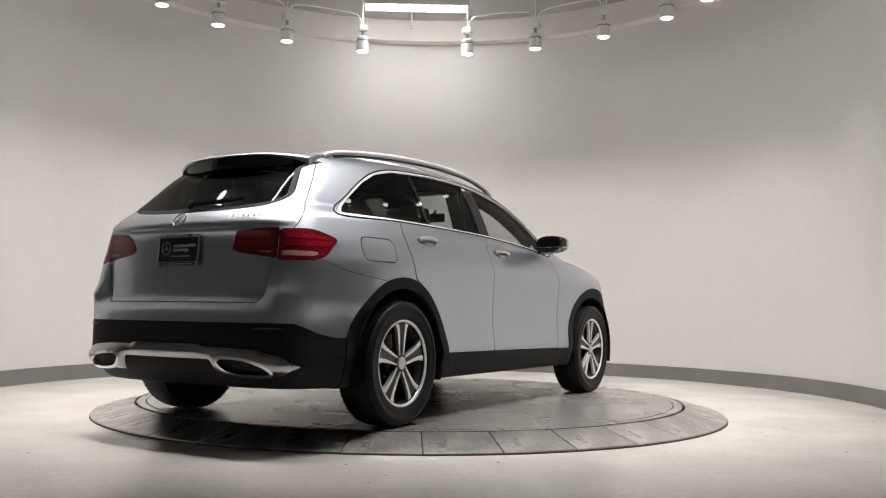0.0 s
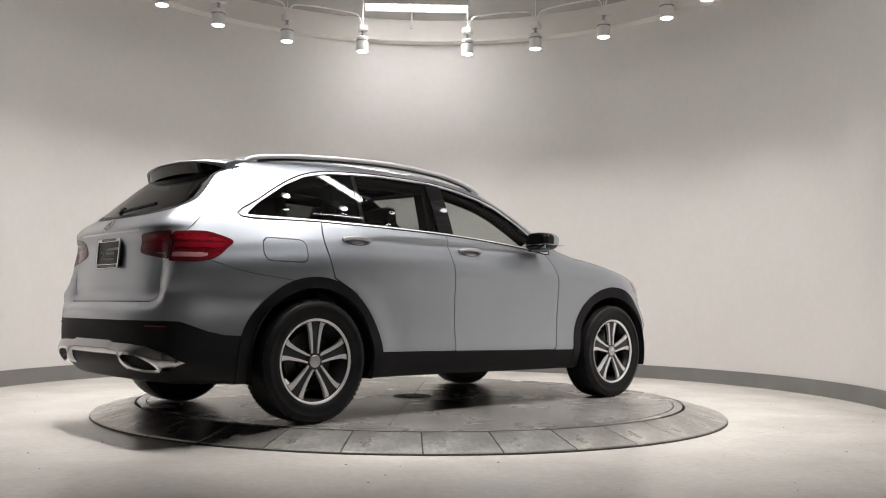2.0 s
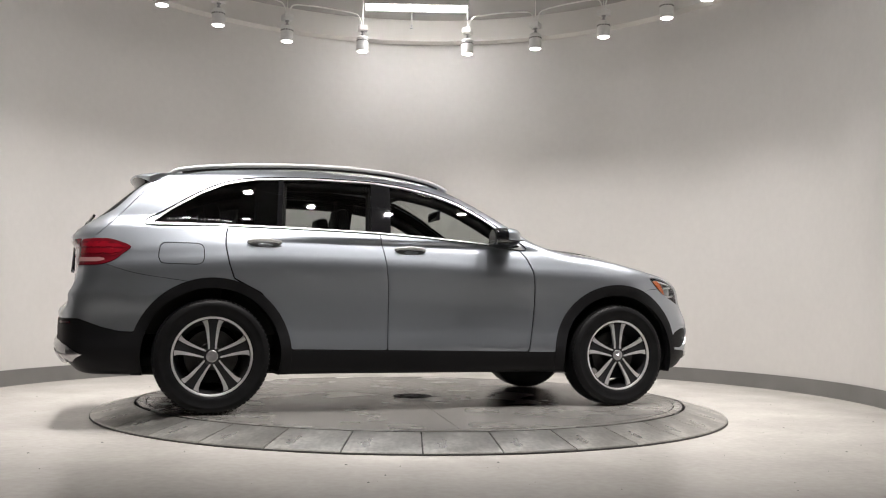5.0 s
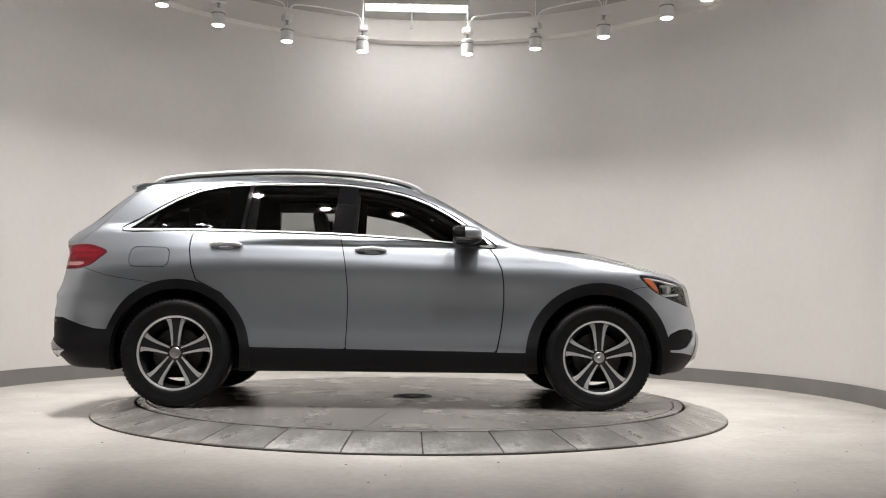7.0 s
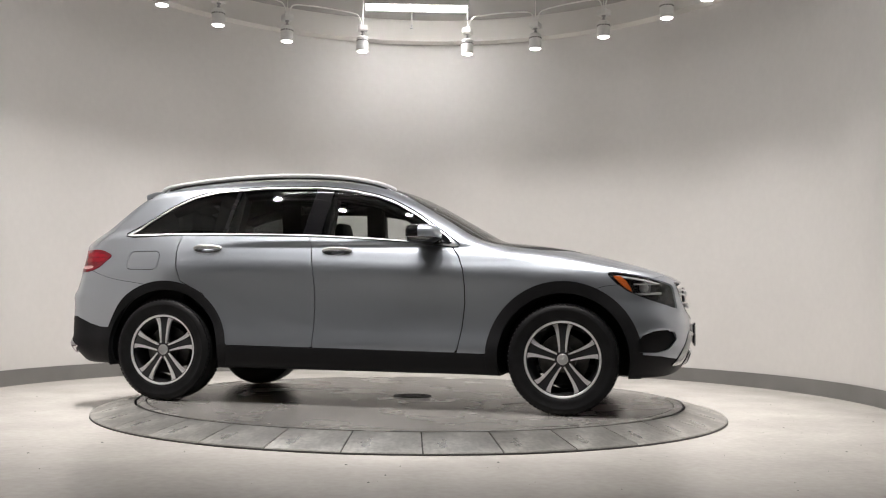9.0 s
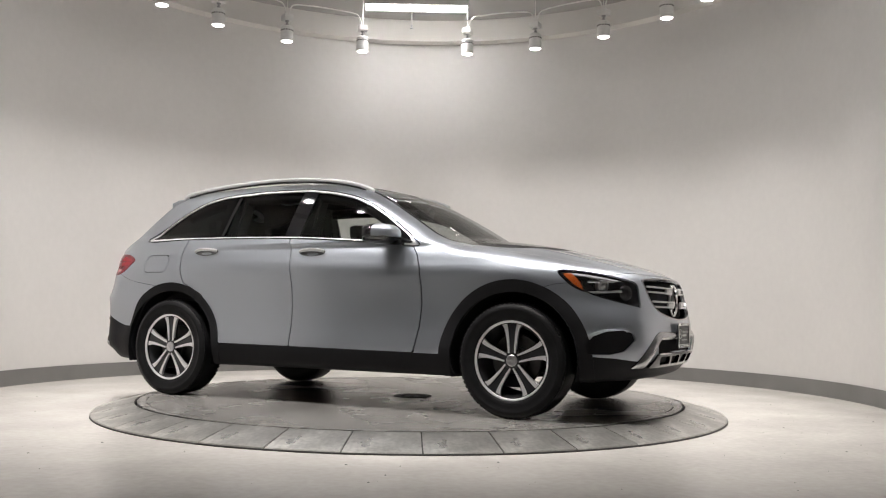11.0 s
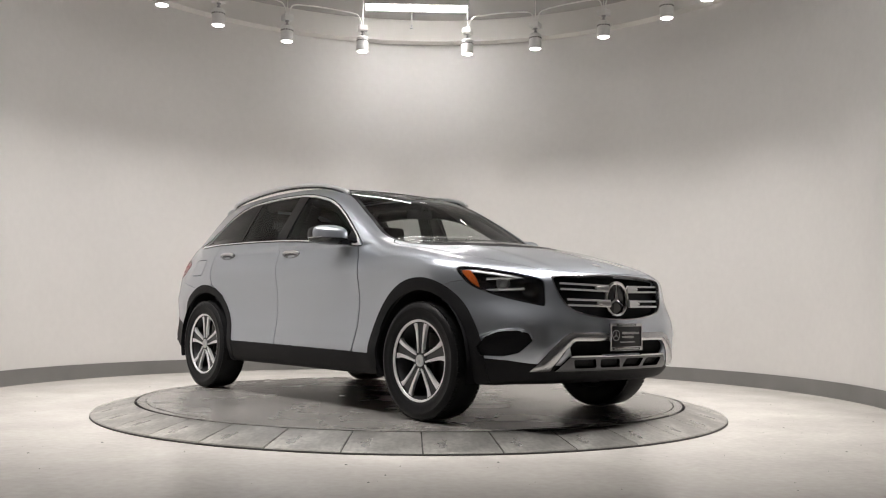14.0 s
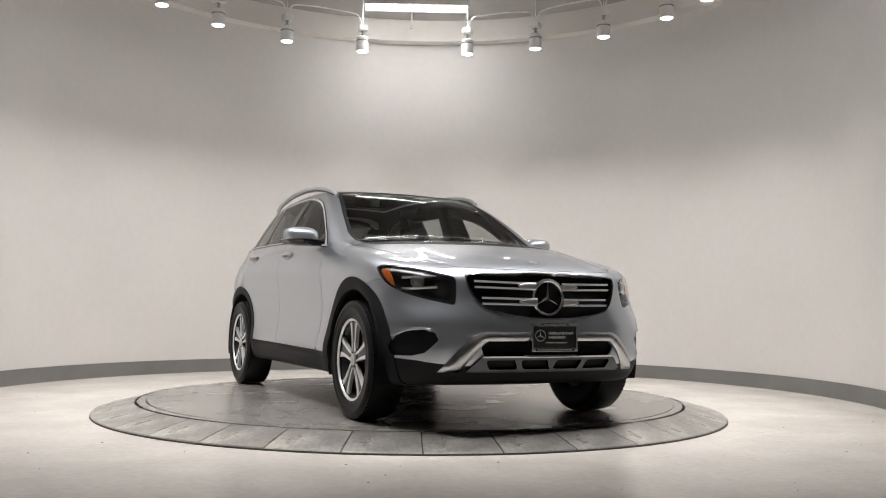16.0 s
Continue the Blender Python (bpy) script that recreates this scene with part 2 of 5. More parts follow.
# ---- room ----
def room():
    # plan: round at the far end, straight sides towards the viewer, closed behind
    cx, cy = WALL_C
    back = -9.6
    # the arc's ends run on out of view to brighten reflections in the car
    arc = [(cx + WALL_R * math.cos(a), cy + WALL_R * math.sin(a)) for a in np.linspace(-0.65, math.pi + 0.65, 131)]

    def out(q, d):
        v = Vector((q[0] - cx, q[1] - cy))
        return (q[0] + v.normalized().x * d, q[1] + v.normalized().y * d)

    def band(z0, z1, d0, d1):
        bm = bmesh.new()
        loops = [[bm.verts.new((*out(q, d), z)) for q in arc] for d, z in ((d0, z0), (d0, z1), (d1, z1), (d1, z0))]
        n = len(arc)
        for i in range(4):
            a, b = loops[i], loops[(i + 1) % 4]
            for k in range(n - 1):
                bm.faces.new((a[k], b[k], b[k + 1], a[k + 1]))
        for k in (0, n - 1):
            bm.faces.new([q[k] for q in loops])
        bmesh.ops.recalc_face_normals(bm, faces=bm.faces)
        return bm

    tagged(obj("wall_round", band(FLOOR_Z - 0.01, CEIL_Z + 0.05, 0.0, 0.16), PLASTER, smooth=25), "curved off-white painted plaster wall of the studio", "wall", kind="structure")
    tagged(obj("baseboard", band(FLOOR_Z - 0.004, FLOOR_Z + 0.15, -0.012, 0.004), VINYL, smooth=25), "grey vinyl baseboard along the curved wall", "baseboard", kind="structure")
    tagged(obj("trim_cornice", band(CORNICE_Z + 0.01, CEIL_Z + 0.02, -0.17, 0.004), CORNICE, smooth=25), "pale curved cornice ring under the ceiling", "cornice", kind="structure")
    # plain unseen walls added to close the hall behind the viewer
    for name, a in (("wall_back", (-6.2, 6.2, back - 0.2, back)), ("wall_west", (-6.2, -6.0, back, -1.60)), ("wall_east", (6.0, 6.2, back, -1.60)),
                    ("wall_return_west", (-6.0, cx - 3.16, -1.80, -1.60)), ("wall_return_east", (cx + 3.16, 6.0, -1.80, -1.60))):
        bm = bmesh.new()
        box(bm, *a, FLOOR_Z - 0.01, CEIL_Z + 0.05)
        tagged(obj(name, bm, GREYWALL), "plain grey wall added out of view to close the hall", "wall", kind="structure")
    bm = bmesh.new()
    box(bm, -6.2, 6.2, -10.2, 5.4, CEIL_Z + 0.004, CEIL_Z + 0.2)
    tagged(obj("ceiling", bm, CEILING), "grey painted ceiling above the lamp ring", "ceiling", kind="structure")
    CIRCLE = np.linspace(0, 2 * math.pi, 128, endpoint=False)
    # floor with a round hole for the turntable pit
    bm = bmesh.new()
    rim = [bm.verts.new((2.36 * math.cos(a), 2.36 * math.sin(a), FLOOR_Z)) for a in CIRCLE]
    far = [bm.verts.new((max(-6.2, min(6.2, 16 * math.cos(a))), max(-10.2, min(5.4, 16 * math.sin(a))), FLOOR_Z)) for a in CIRCLE]
    for k in range(128):
        bm.faces.new((rim[k], far[k], far[(k + 1) % 128], rim[(k + 1) % 128]))
    low = [bm.verts.new((v.co.x, v.co.y, FLOOR_Z - 0.12)) for v in rim]
    for k in range(128):
        bm.faces.new((rim[(k + 1) % 128], low[(k + 1) % 128], low[k], rim[k]))
    bm.faces.new(low)
    bmesh.ops.recalc_face_normals(bm, faces=bm.faces)
    tagged(obj("floor", bm, CONCRETE), "pale polished concrete floor with scuffs", "floor", kind="structure")


def turntable():
    ring = thing("turntable_apron", "sloping ring of grey metal plates round the turntable", "turntable apron")
    bm = bmesh.new()
    lathe(bm, [(2.06, -0.16), (2.357, -0.16), (2.357, -0.0815), (2.350, -0.080), (2.06, -0.0165)], 144, closed=True)
    part("base_ring", bm, EDGE, ring)
    me = None
    n = 34
    step = 360 / n
    for k in range(n):
        if me is None:
            bm = bmesh.new()
            half = math.radians(step / 2) - 0.0021
            r0, r1, z0, z1 = 2.066, 2.353, -0.004, -0.073
            steps = 6
            top, low = [], []
            for r, z in ((r0, z0), (r0 + 0.004, z0 + 0.001), (r1 - 0.004, z1 + 0.001), (r1, z1 - 0.004)):
                top.append([bm.verts.new((r * math.cos(a), r * math.sin(a), z)) for a in np.linspace(-half, half, steps)])
            for r, z in ((r1, z1 - 0.006), (r0, z0 - 0.008)):
                top.append([bm.verts.new((r * math.cos(a), r * math.sin(a), z)) for a in np.linspace(-half, half, steps)])
            for i in range(6):
                a, b = top[i], top[(i + 1) % 6]
                for j in range(steps - 1):
                    bm.faces.new((a[j], b[j], b[j + 1], a[j + 1]))
            for j in (0, steps - 1):
                bm.faces.new([t[j] for t in top])
            bmesh.ops.recalc_face_normals(bm, faces=bm.faces)
            ob = part("apron_plate", bm, APRON, ring)
            me = ob.data
        else:
            ob = new("apron_plate", me)
            ob.parent = ring
        ob.rotation_euler = (0, 0, math.radians(PLATE_PHASE + step * k))
    disc = thing("turntable_disc", "round grey metal turntable platform, worn and scuffed", "turntable")
    for a0, a1 in zip(DISC_SEAMS, DISC_SEAMS[1:]):
        bm = bmesh.new()
        a0, a1 = math.radians(a0), math.radians(a1)
        ang = np.linspace(a0, a1, 40)
        off = Vector((math.cos((a0 + a1) / 2), math.sin((a0 + a1) / 2), 0)) * 0.002 / math.sin((a1 - a0) / 2)
        outl = [(off.x, off.y)] + [(off.x + 1.975 * math.cos(a), off.y + 1.975 * math.sin(a)) for a in ang]
        prism(bm, outl, 0.012, pose(0, 0, -0.012))
        part("deck_plate", bm, DISC, disc)
    bm = bmesh.new()
    lathe(bm, [(1.985, -0.02), (2.045, -0.02), (2.045, -0.002), (2.04, 0.0), (1.99, 0.0), (1.985, -0.002)], 144, closed=True)
    part("rim_band", bm, DISC, disc)
    bm = bmesh.new()
    lathe(bm, [(0.001, -0.10), (2.04, -0.10), (2.04, -0.021), (0.001, -0.013)], 96)
    part("underframe", bm, EDGE, disc)
    bm = bmesh.new()
    lathe(bm, [(0.001, 0.0005), (0.15, 0.0005), (0.15, 0.006), (0.142, 0.008), (0.12, 0.008), (0.115, 0.004), (0.001, 0.004)], 40)
    part("centre_cover", bm, BRAKE, disc)
    for k in range(6):
        bm = bmesh.new()
        lathe(bm, [(0.001, 0.004), (0.016, 0.004), (0.016, 0.011), (0.001, 0.012)], 10)
        b = part("bolt", bm, BRAKE, disc)
        b.location = (0.085 * math.cos(k * 1.047), 0.085 * math.sin(k * 1.047), 0)
    return disc


PLATE_PHASE = -88.55 + 180 / 34
DISC_SEAMS = [44.7, 81.3, 224.7, 261.3, 404.7]
room()
DISC_THING = turntable()


# ---- lamps ----
def spot_fixture():
    f = thing("track_spotlight", "white cylindrical spotlight hanging from a flexible conduit ring, lit", "spotlight", "ring of ceiling spotlights")
    bm = bmesh.new()
    lathe(bm, [(0.058, 0.006), (0.066, 0.0), (0.072, 0.004), (0.072, 0.118), (0.068, 0.124), (0.068, 0.132), (0.072, 0.136), (0.072, 0.165), (0.05, 0.185), (0.022, 0.19)], 28)
    part("can", bm, LAMPWHITE, f)
    bm = bmesh.new()
    lathe(bm, [(0.001, -0.003), (0.058, -0.003), (0.062, 0.001), (0.062, 0.003), (0.001, 0.003)], 24)
    part("lens", bm, LAMPGLOW, f, "glowing white lens")
    for k in range(14):
        bm = bmesh.new()
        box(bm, 0.066, 0.0725, -0.009, 0.009, 0.122, 0.134)
        s = part("vent_slot", bm, EDGE, f)
        s.rotation_euler = (0, 0, 2 * math.pi * k / 14)
    bm = bmesh.new()
    lathe(bm, [(0.012, 0.188), (0.02, 0.195), (0.02, 0.21), (0.012, 0.216), (0.012, 0.235), (0.024, 0.24), (0.024, 0.25)], 14)
    part("swivel", bm, LAMPGREY, f)
    bm = bmesh.new()
    box(bm, -0.062, 0.062, -0.055, 0.055, 0.25, 0.315, 0.006)
    part("junction_box", bm, LAMPWHITE, f)
    bm = bmesh.new()
    tube(bm, [(0, 0, 0.31), (0, 0, CEIL_Z - LAMP_Z + 0.004)], 0.006, 8)
    part("hanger_rod", bm, LAMPWHITE, f)
    return f


LAMP_ANGLES = [153, 138, 121, 103, 78.3, 62, 45, 28, 15.5, -2, -19, -36, -53, -72, -91, -108, -126, -143, -160, -177, 168]


def lamps():
    first = None
    last_box = None
    spots = []
    for i, a in enumerate(LAMP_ANGLES):
        q = math.radians(a)
        x, y = RING_C[0] + RING_R * math.cos(q), RING_C[1] + RING_R * math.sin(q)
        # the lamps on the open side lean in towards the car
        near = math.sin(q) < -0.3
        m = pose(x, y, LAMP_Z) @ pose(0, 0, 0, 0, 0, a) @ pose(0, 0, 0.25, 0, FRONT_LEAN if near else 0, 0) @ pose(0, 0, -0.25)
        if first is None:
            first = spot_fixture()
            first.matrix_basis = m
        else:
            copy_thing(first, m)
        li = bpy.data.lights.new("spot_beam", "SPOT")
        li.energy = SPOT_WATTS * (FRONT_GAIN if near else 1.0)
        li.color = (1.0, 0.952, 0.918)
        li.spot_size = radians(80)
        li.spot_blend = 1.0
        li.shadow_soft_size = 0.055
        ob = new("spot_beam", li)
        ob.matrix_basis = m @ pose(0, 0, -0.012)
    # flexible conduit loops from box to box
    n = len(LAMP_ANGLES)
    for i in range(n):
        a, b = LAMP_ANGLES[i], LAMP_ANGLES[(i + 1) % n]
        if i == 3:
            continue
        if b - a > 180:
            b -= 360
        if a - b > 180:
            b += 360
        pts = []
        for s, dz in ((0.02, 0.315), (0.04, 0.40), (0.10, 0.455), (0.3, 0.475), (0.5, 0.48), (0.7, 0.475), (0.90, 0.455), (0.96, 0.40), (0.98, 0.315)):
            q = math.radians(a + (b - a) * s)
            pts.append((RING_C[0] + RING_R * math.cos(q), RING_C[1] + RING_R * math.sin(q), LAMP_Z + dz))
        bm = bmesh.new()
        tube(bm, spline(pts, 4), 0.0085, 7)
        tagged(obj("conduit", bm, LAMPWHITE, smooth=60), "thin white flexible cable conduit between spotlight boxes", "conduit", "conduit loops")
    # linear luminaires
    for x, y, w in ((-0.02, 3.55, 1.24), (-1.85, -0.95, 1.24), (1.6, -1.15, 1.24)):
        f = thing("linear_luminaire", "white linear ceiling luminaire with glowing diffuser", "ceiling light", "linear luminaires", pose(x, y, 4.29, 0, 0, 0))
        bm = bmesh.new()
        box(bm, -w / 2, w / 2, -0.10, 0.10, 0.02, 0.10, 0.006)
        part("housing", bm, LAMPWHITE, f)
        bm = bmesh.new()
        box(bm, -w / 2 + 0.012, w / 2 - 0.012, -0.065, 0.065, -0.012, 0.019, 0.004)
        part("diffuser", bm, STRIPGLOW, f, "bright white diffuser")
        for sx in (-0.5, 0.5):
            bm = bmesh.new()
            tube(bm, [(sx, 0, 0.1), (sx, 0, CEIL_Z - 4.29 + 0.004)], 0.006)
            part("hanger_rod", bm, LAMPWHITE, f)
    s = thing("sprinkler", "small white sprinkler head hanging from the ceiling", "sprinkler", m=pose(-0.08, 4.0, CEIL_Z))
    bm = bmesh.new()
    tube(bm, [(0, 0, 0.004), (0, 0, -0.20)], 0.011)
    part("drop_pipe", bm, LAMPWHITE, s)
    bm = bmesh.new()
    lathe(bm, [(0.008, -0.235), (0.022, -0.233), (0.022, -0.229), (0.008, -0.22), (0.012, -0.2), (0.012, -0.19)], 14)
    part("head", bm, SATIN, s)


lamps()


def debris():
    # grit and flakes scattered on the floor
    rng = random.Random(7)
    bm = bmesh.new()
    for _ in range(150):
        a, r = rng.uniform(0, 2 * math.pi), rng.uniform(2.42, 3.6)
        x, y = r * math.cos(a), r * math.sin(a) - 0.15
        s = rng.choice((0.002, 0.003, 0.003, 0.005, 0.008))
        vs = [bm.verts.new((x + s * rng.uniform(0.6, 1.3) * math.cos(k * 1.2566), y + s * rng.uniform(0.6, 1.3) * math.sin(k * 1.2566), FLOOR_Z + 0.0005)) for k in range(5)]
        tip = bm.verts.new((x, y, FLOOR_Z + 0.0005 + s * 0.5))
        for k in range(5):
            bm.faces.new((vs[k], vs[(k + 1) % 5], tip))
        bm.faces.new(vs[::-1])
    tagged(obj("floor_grit", bm, EDGE), "scattered dark grit and flakes on the concrete floor", "grit", kind="stuff")


debris()


# ---- car body surface ----
def lerp(table, v):
    """Smooth curve through (key, value) rows."""
    k = np.array([a for a, _ in table], float)
    w = np.array([b for _, b in table], float)
    d = np.gradient(w, k)
    v = np.clip(v, k[0], k[-1])
    i = np.clip(np.searchsorted(k, v) - 1, 0, len(k) - 2)
    h = k[i + 1] - k[i]
    t = (v - k[i]) / h
    return (w[i] * (2 * t ** 3 - 3 * t ** 2 + 1) + d[i] * h * (t ** 3 - 2 * t ** 2 + t)
            + w[i + 1] * (-2 * t ** 3 + 3 * t ** 2) + d[i + 1] * h * (t ** 3 - t ** 2))


def smax(a, b, k):
    h = np.clip(0.5 + 0.5 * (a - b) / k, 0, 1)
    return b + (a - b) * h + k * h * (1 - h)


def smin(a, b, k):
    return -smax(-a, -b, k)


WIDTH = [(-1.0, 0.785), (-0.7, 0.818), (-0.45, 0.870), (-0.2, 0.904), (0.0, 0.916), (0.3, 0.915), (0.7, 0.906), (1.1, 0.904), (1.8, 0.908),
         (2.4, 0.912), (2.873, 0.918), (3.2, 0.912), (3.45, 0.885), (3.8, 0.83)]
FLANK = [(0.15, -0.06), (0.27, -0.03), (0.38, 0.002), (0.425, 0.005), (0.47, -0.001), (0.53, -0.011), (0.62, -0.019), (0.72, -0.020), (0.82, -0.013), (0.90, -0.004), (0.94, -0.001),
         (0.97, -0.003), (1.0, -0.010), (1.04, -0.024), (1.09, -0.043), (1.15, -0.072), (1.22, -0.108), (1.35, -0.18)]
SHOULDER = [(-1.0, -0.075), (-0.5, -0.06), (0.0, -0.01), (0.5, 0.005), (1.0, 0.0), (2.2, -0.035), (2.9, -0.06), (3.7, -0.16)]
NOSE = [(0.15, 3.54), (0.25, 3.605), (0.34, 3.675), (0.45, 3.71), (0.56, 3.712), (0.68, 3.706), (0.80, 3.692), (0.88, 3.668), (0.95, 3.612), (1.05, 3.47)]
TAIL = [(0.15, -0.80), (0.28, -0.86), (0.36, -0.935), (0.48, -0.955), (0.60, -0.955), (0.66, -0.948), (0.70, -0.91), (0.735, -0.880), (0.80, -0.872), (0.95, -0.866), (1.06, -0.872), (1.09, -0.888), (1.12, -0.885),
        (1.17, -0.85), (1.22, -0.79), (1.30, -0.72)]
TAIL_CORNER = [(0.15, -0.80), (0.28, -0.86), (0.36, -0.935), (0.48, -0.955), (0.60, -0.958), (0.70, -0.953), (0.755, -0.953), (0.785, -0.936), (0.88, -0.905), (1.0, -0.888), (1.09, -0.872), (1.12, -0.845),
               (1.17, -0.80), (1.22, -0.74), (1.30, -0.67)]
BONNET = [(-1.0, 1.19), (-0.6, 1.215), (0.0, 1.222), (1.0, 1.215), (1.9, 1.197), (2.3, 1.180), (2.5, 1.168), (2.75, 1.138), (3.0, 1.090), (3.2, 1.042), (3.4, 0.988), (3.6, 0.92), (3.8, 0.84)]
ROOF = [(-0.8, 1.49), (-0.5, 1.575), (-0.2, 1.618), (0.2, 1.646), (0.7, 1.656), (1.1, 1.645), (1.4, 1.615), (1.7, 1.560), (2.0, 1.485)]
CABIN = [(-1.0, 0.60), (-0.6, 0.675), (-0.42, 0.708), (0.0, 0.775), (0.5, 0.822), (1.1, 0.840), (1.6, 0.836), (2.1, 0.81), (2.6, 0.77)]


def body_field(x, y, z):
    """Below zero inside the car body."""
    ay = np.abs(y)
    s = lerp(SHOULDER, x)
    zz = z - s * np.clip((z - 0.5) / 0.5, 0, 1)
    arch = 0.0
    for ax in (0.0, 2.873):
        r = np.hypot(x - ax, (z - 0.37))
        arch = arch + 0.009 * np.exp(-((r - 0.50) / 0.09) ** 2)
    haunch = 0.026 * np.exp(-((z - 0.73) / 0.11) ** 2) * (np.clip((0.1 - x) / 0.4, 0, 1) + np.clip((x - 3.0) / 0.3, 0, 1))
    side = (ay - (lerp(WIDTH, x) + lerp(FLANK, zz) + arch + haunch)) * 0.97
    high = np.clip((z - 0.58) / 0.20, 0, 1)
    high = high * high * (3 - 2 * high)
    drop = (0.130 + 0.135 * high) * ay ** 2 + (0.60 - 0.03 * high) * ay ** 6
    front = (x - (lerp(NOSE, z) - drop)) * 0.8
    corner = np.clip((ay - 0.60) / 0.12, 0, 1)
    tail = lerp(TAIL, z) * (1 - corner) + lerp(TAIL_CORNER, z) * corner
    rear = ((tail + 0.05 * ay ** 2 + 0.20 * ay ** 4) - x) * 0.95
    crease = 0.008 * np.exp(-((ay - 0.50 - 0.07 * (3.3 - x)) / 0.07) ** 2) * np.clip((x - 2.3) / 0.3, 0, 1)
    top = (z - (lerp(BONNET, x) + 0.012 - 0.13 * ay ** 2 * np.clip((x - 2.0) / 0.5, 0, 1) + crease)) * 0.93
    low = 0.25 - z
    lower = smax(smax(side, front, 0.10), rear, 0.14)
    lower = smax(lower, top, 0.055)
    lower = smax(lower, low, 0.05)
    gside = (ay - (lerp(CABIN, x) - 0.44 * (z - 1.2) - 0.30 * np.maximum(z - 1.2, 0) ** 2)) * 0.88
    groof = z - (lerp(ROOF, x) - 0.055 * ay ** 2 - 0.09 * ay ** 4)
    glass = (x - (2.405 - (z - 1.165) * 1.70 - 0.20 * (z - 1.165) ** 2 - 0.25 * ay ** 2)) * 0.5
    back = (-0.775 + 1.12 * (z - 1.24) + 0.17 * ay ** 2 - x) * 0.66
    upper = smax(gside, groof, 0.09)
    upper = smax(upper, glass, 0.06)
    upper = smax(upper, back, 0.10)
    upper = smax(upper, 1.13 - z, 0.02)
    return smin(lower, upper, 0.035)


def gradient(f, p, h=2e-3):
    g = np.empty_like(p)
    for i in range(3):
        d = np.zeros(3)
        d[i] = h
        g[:, i] = f(*(p + d).T) - f(*(p - d).T)
    return g / (2 * h)


def mesh_field(f, lo, hi, step):
    """Quad mesh of f = 0: one vertex in each crossed cell, drawn onto the surface."""
    ax = [np.arange(l, h + step, step) for l, h in zip(lo, hi)]
    X, Y, Z = np.meshgrid(*ax, indexing="ij")
    V = f(X, Y, Z)
    inside = V < 0
    n = np.array(V.shape) - 1
    cells = np.zeros(n, int)
    acc = np.zeros((*n, 3))
    cnt = np.zeros(n)
    corners = [(i, j, k) for i in (0, 1) for j in (0, 1) for k in (0, 1)]

    def sub(a, c):
        return a[c[0]:c[0] + n[0], c[1]:c[1] + n[1], c[2]:c[2] + n[2]]
    for a in corners:
        for d in range(3):
            if a[d]:
                continue
            b = list(a)
            b[d] = 1
            va, vb = sub(V, a), sub(V, b)
            cross = (va < 0) != (vb < 0)
            t = np.where(cross, va / np.where(cross, va - vb, 1), 0)
            q = np.zeros((*n, 3)) + np.array(a, float)
            q[..., d] += t
            acc += q * cross[..., None]
            cnt += cross
    used = cnt > 0
    cells[:] = -1
    cells[used] = np.arange(used.sum())
    idx = np.argwhere(used)
    P = np.array(lo) + (idx + acc[used] / cnt[used][:, None]) * step
    for _ in range(5):
        v = f(*P.T)
        g = gradient(f, P)
        P = P - g * (v / np.maximum((g ** 2).sum(1), 0.05))[:, None]
    quads = []
    for d in range(3):
        e, u = [a for a in range(3) if a != d]
        sl = [slice(None)] * 3
        sl2 = [slice(None)] * 3
        sl[d], sl2[d] = slice(0, -1), slice(1, None)
        s0, s1 = inside[tuple(sl)], inside[tuple(sl2)]
        ed = np.argwhere(s0 != s1)
        keep = (ed[:, e] > 0) & (ed[:, u] > 0) & (ed[:, e] < n[e]) & (ed[:, u] < n[u])
        ed = ed[keep]
        fl = s0[tuple(ed.T)]
        if d == 1:
            fl = ~fl

        def c(de, du):
            q = ed.copy()
            q[:, e] -= de
            q[:, u] -= du
            return cells[tuple(q.T)]
        Q = np.stack([c(1, 1), c(0, 1), c(0, 0), c(1, 0)], 1)
        Q[~fl] = Q[~fl][:, ::-1]
        quads.append(Q)
    Q = np.concatenate(quads)
    Q = Q[(Q >= 0).all(1)]
    T = np.concatenate([Q[:, [0, 1, 2]], Q[:, [0, 2, 3]]])
    N = gradient(f, P)
    N /= np.linalg.norm(N, axis=1)[:, None]
    return P, T, N


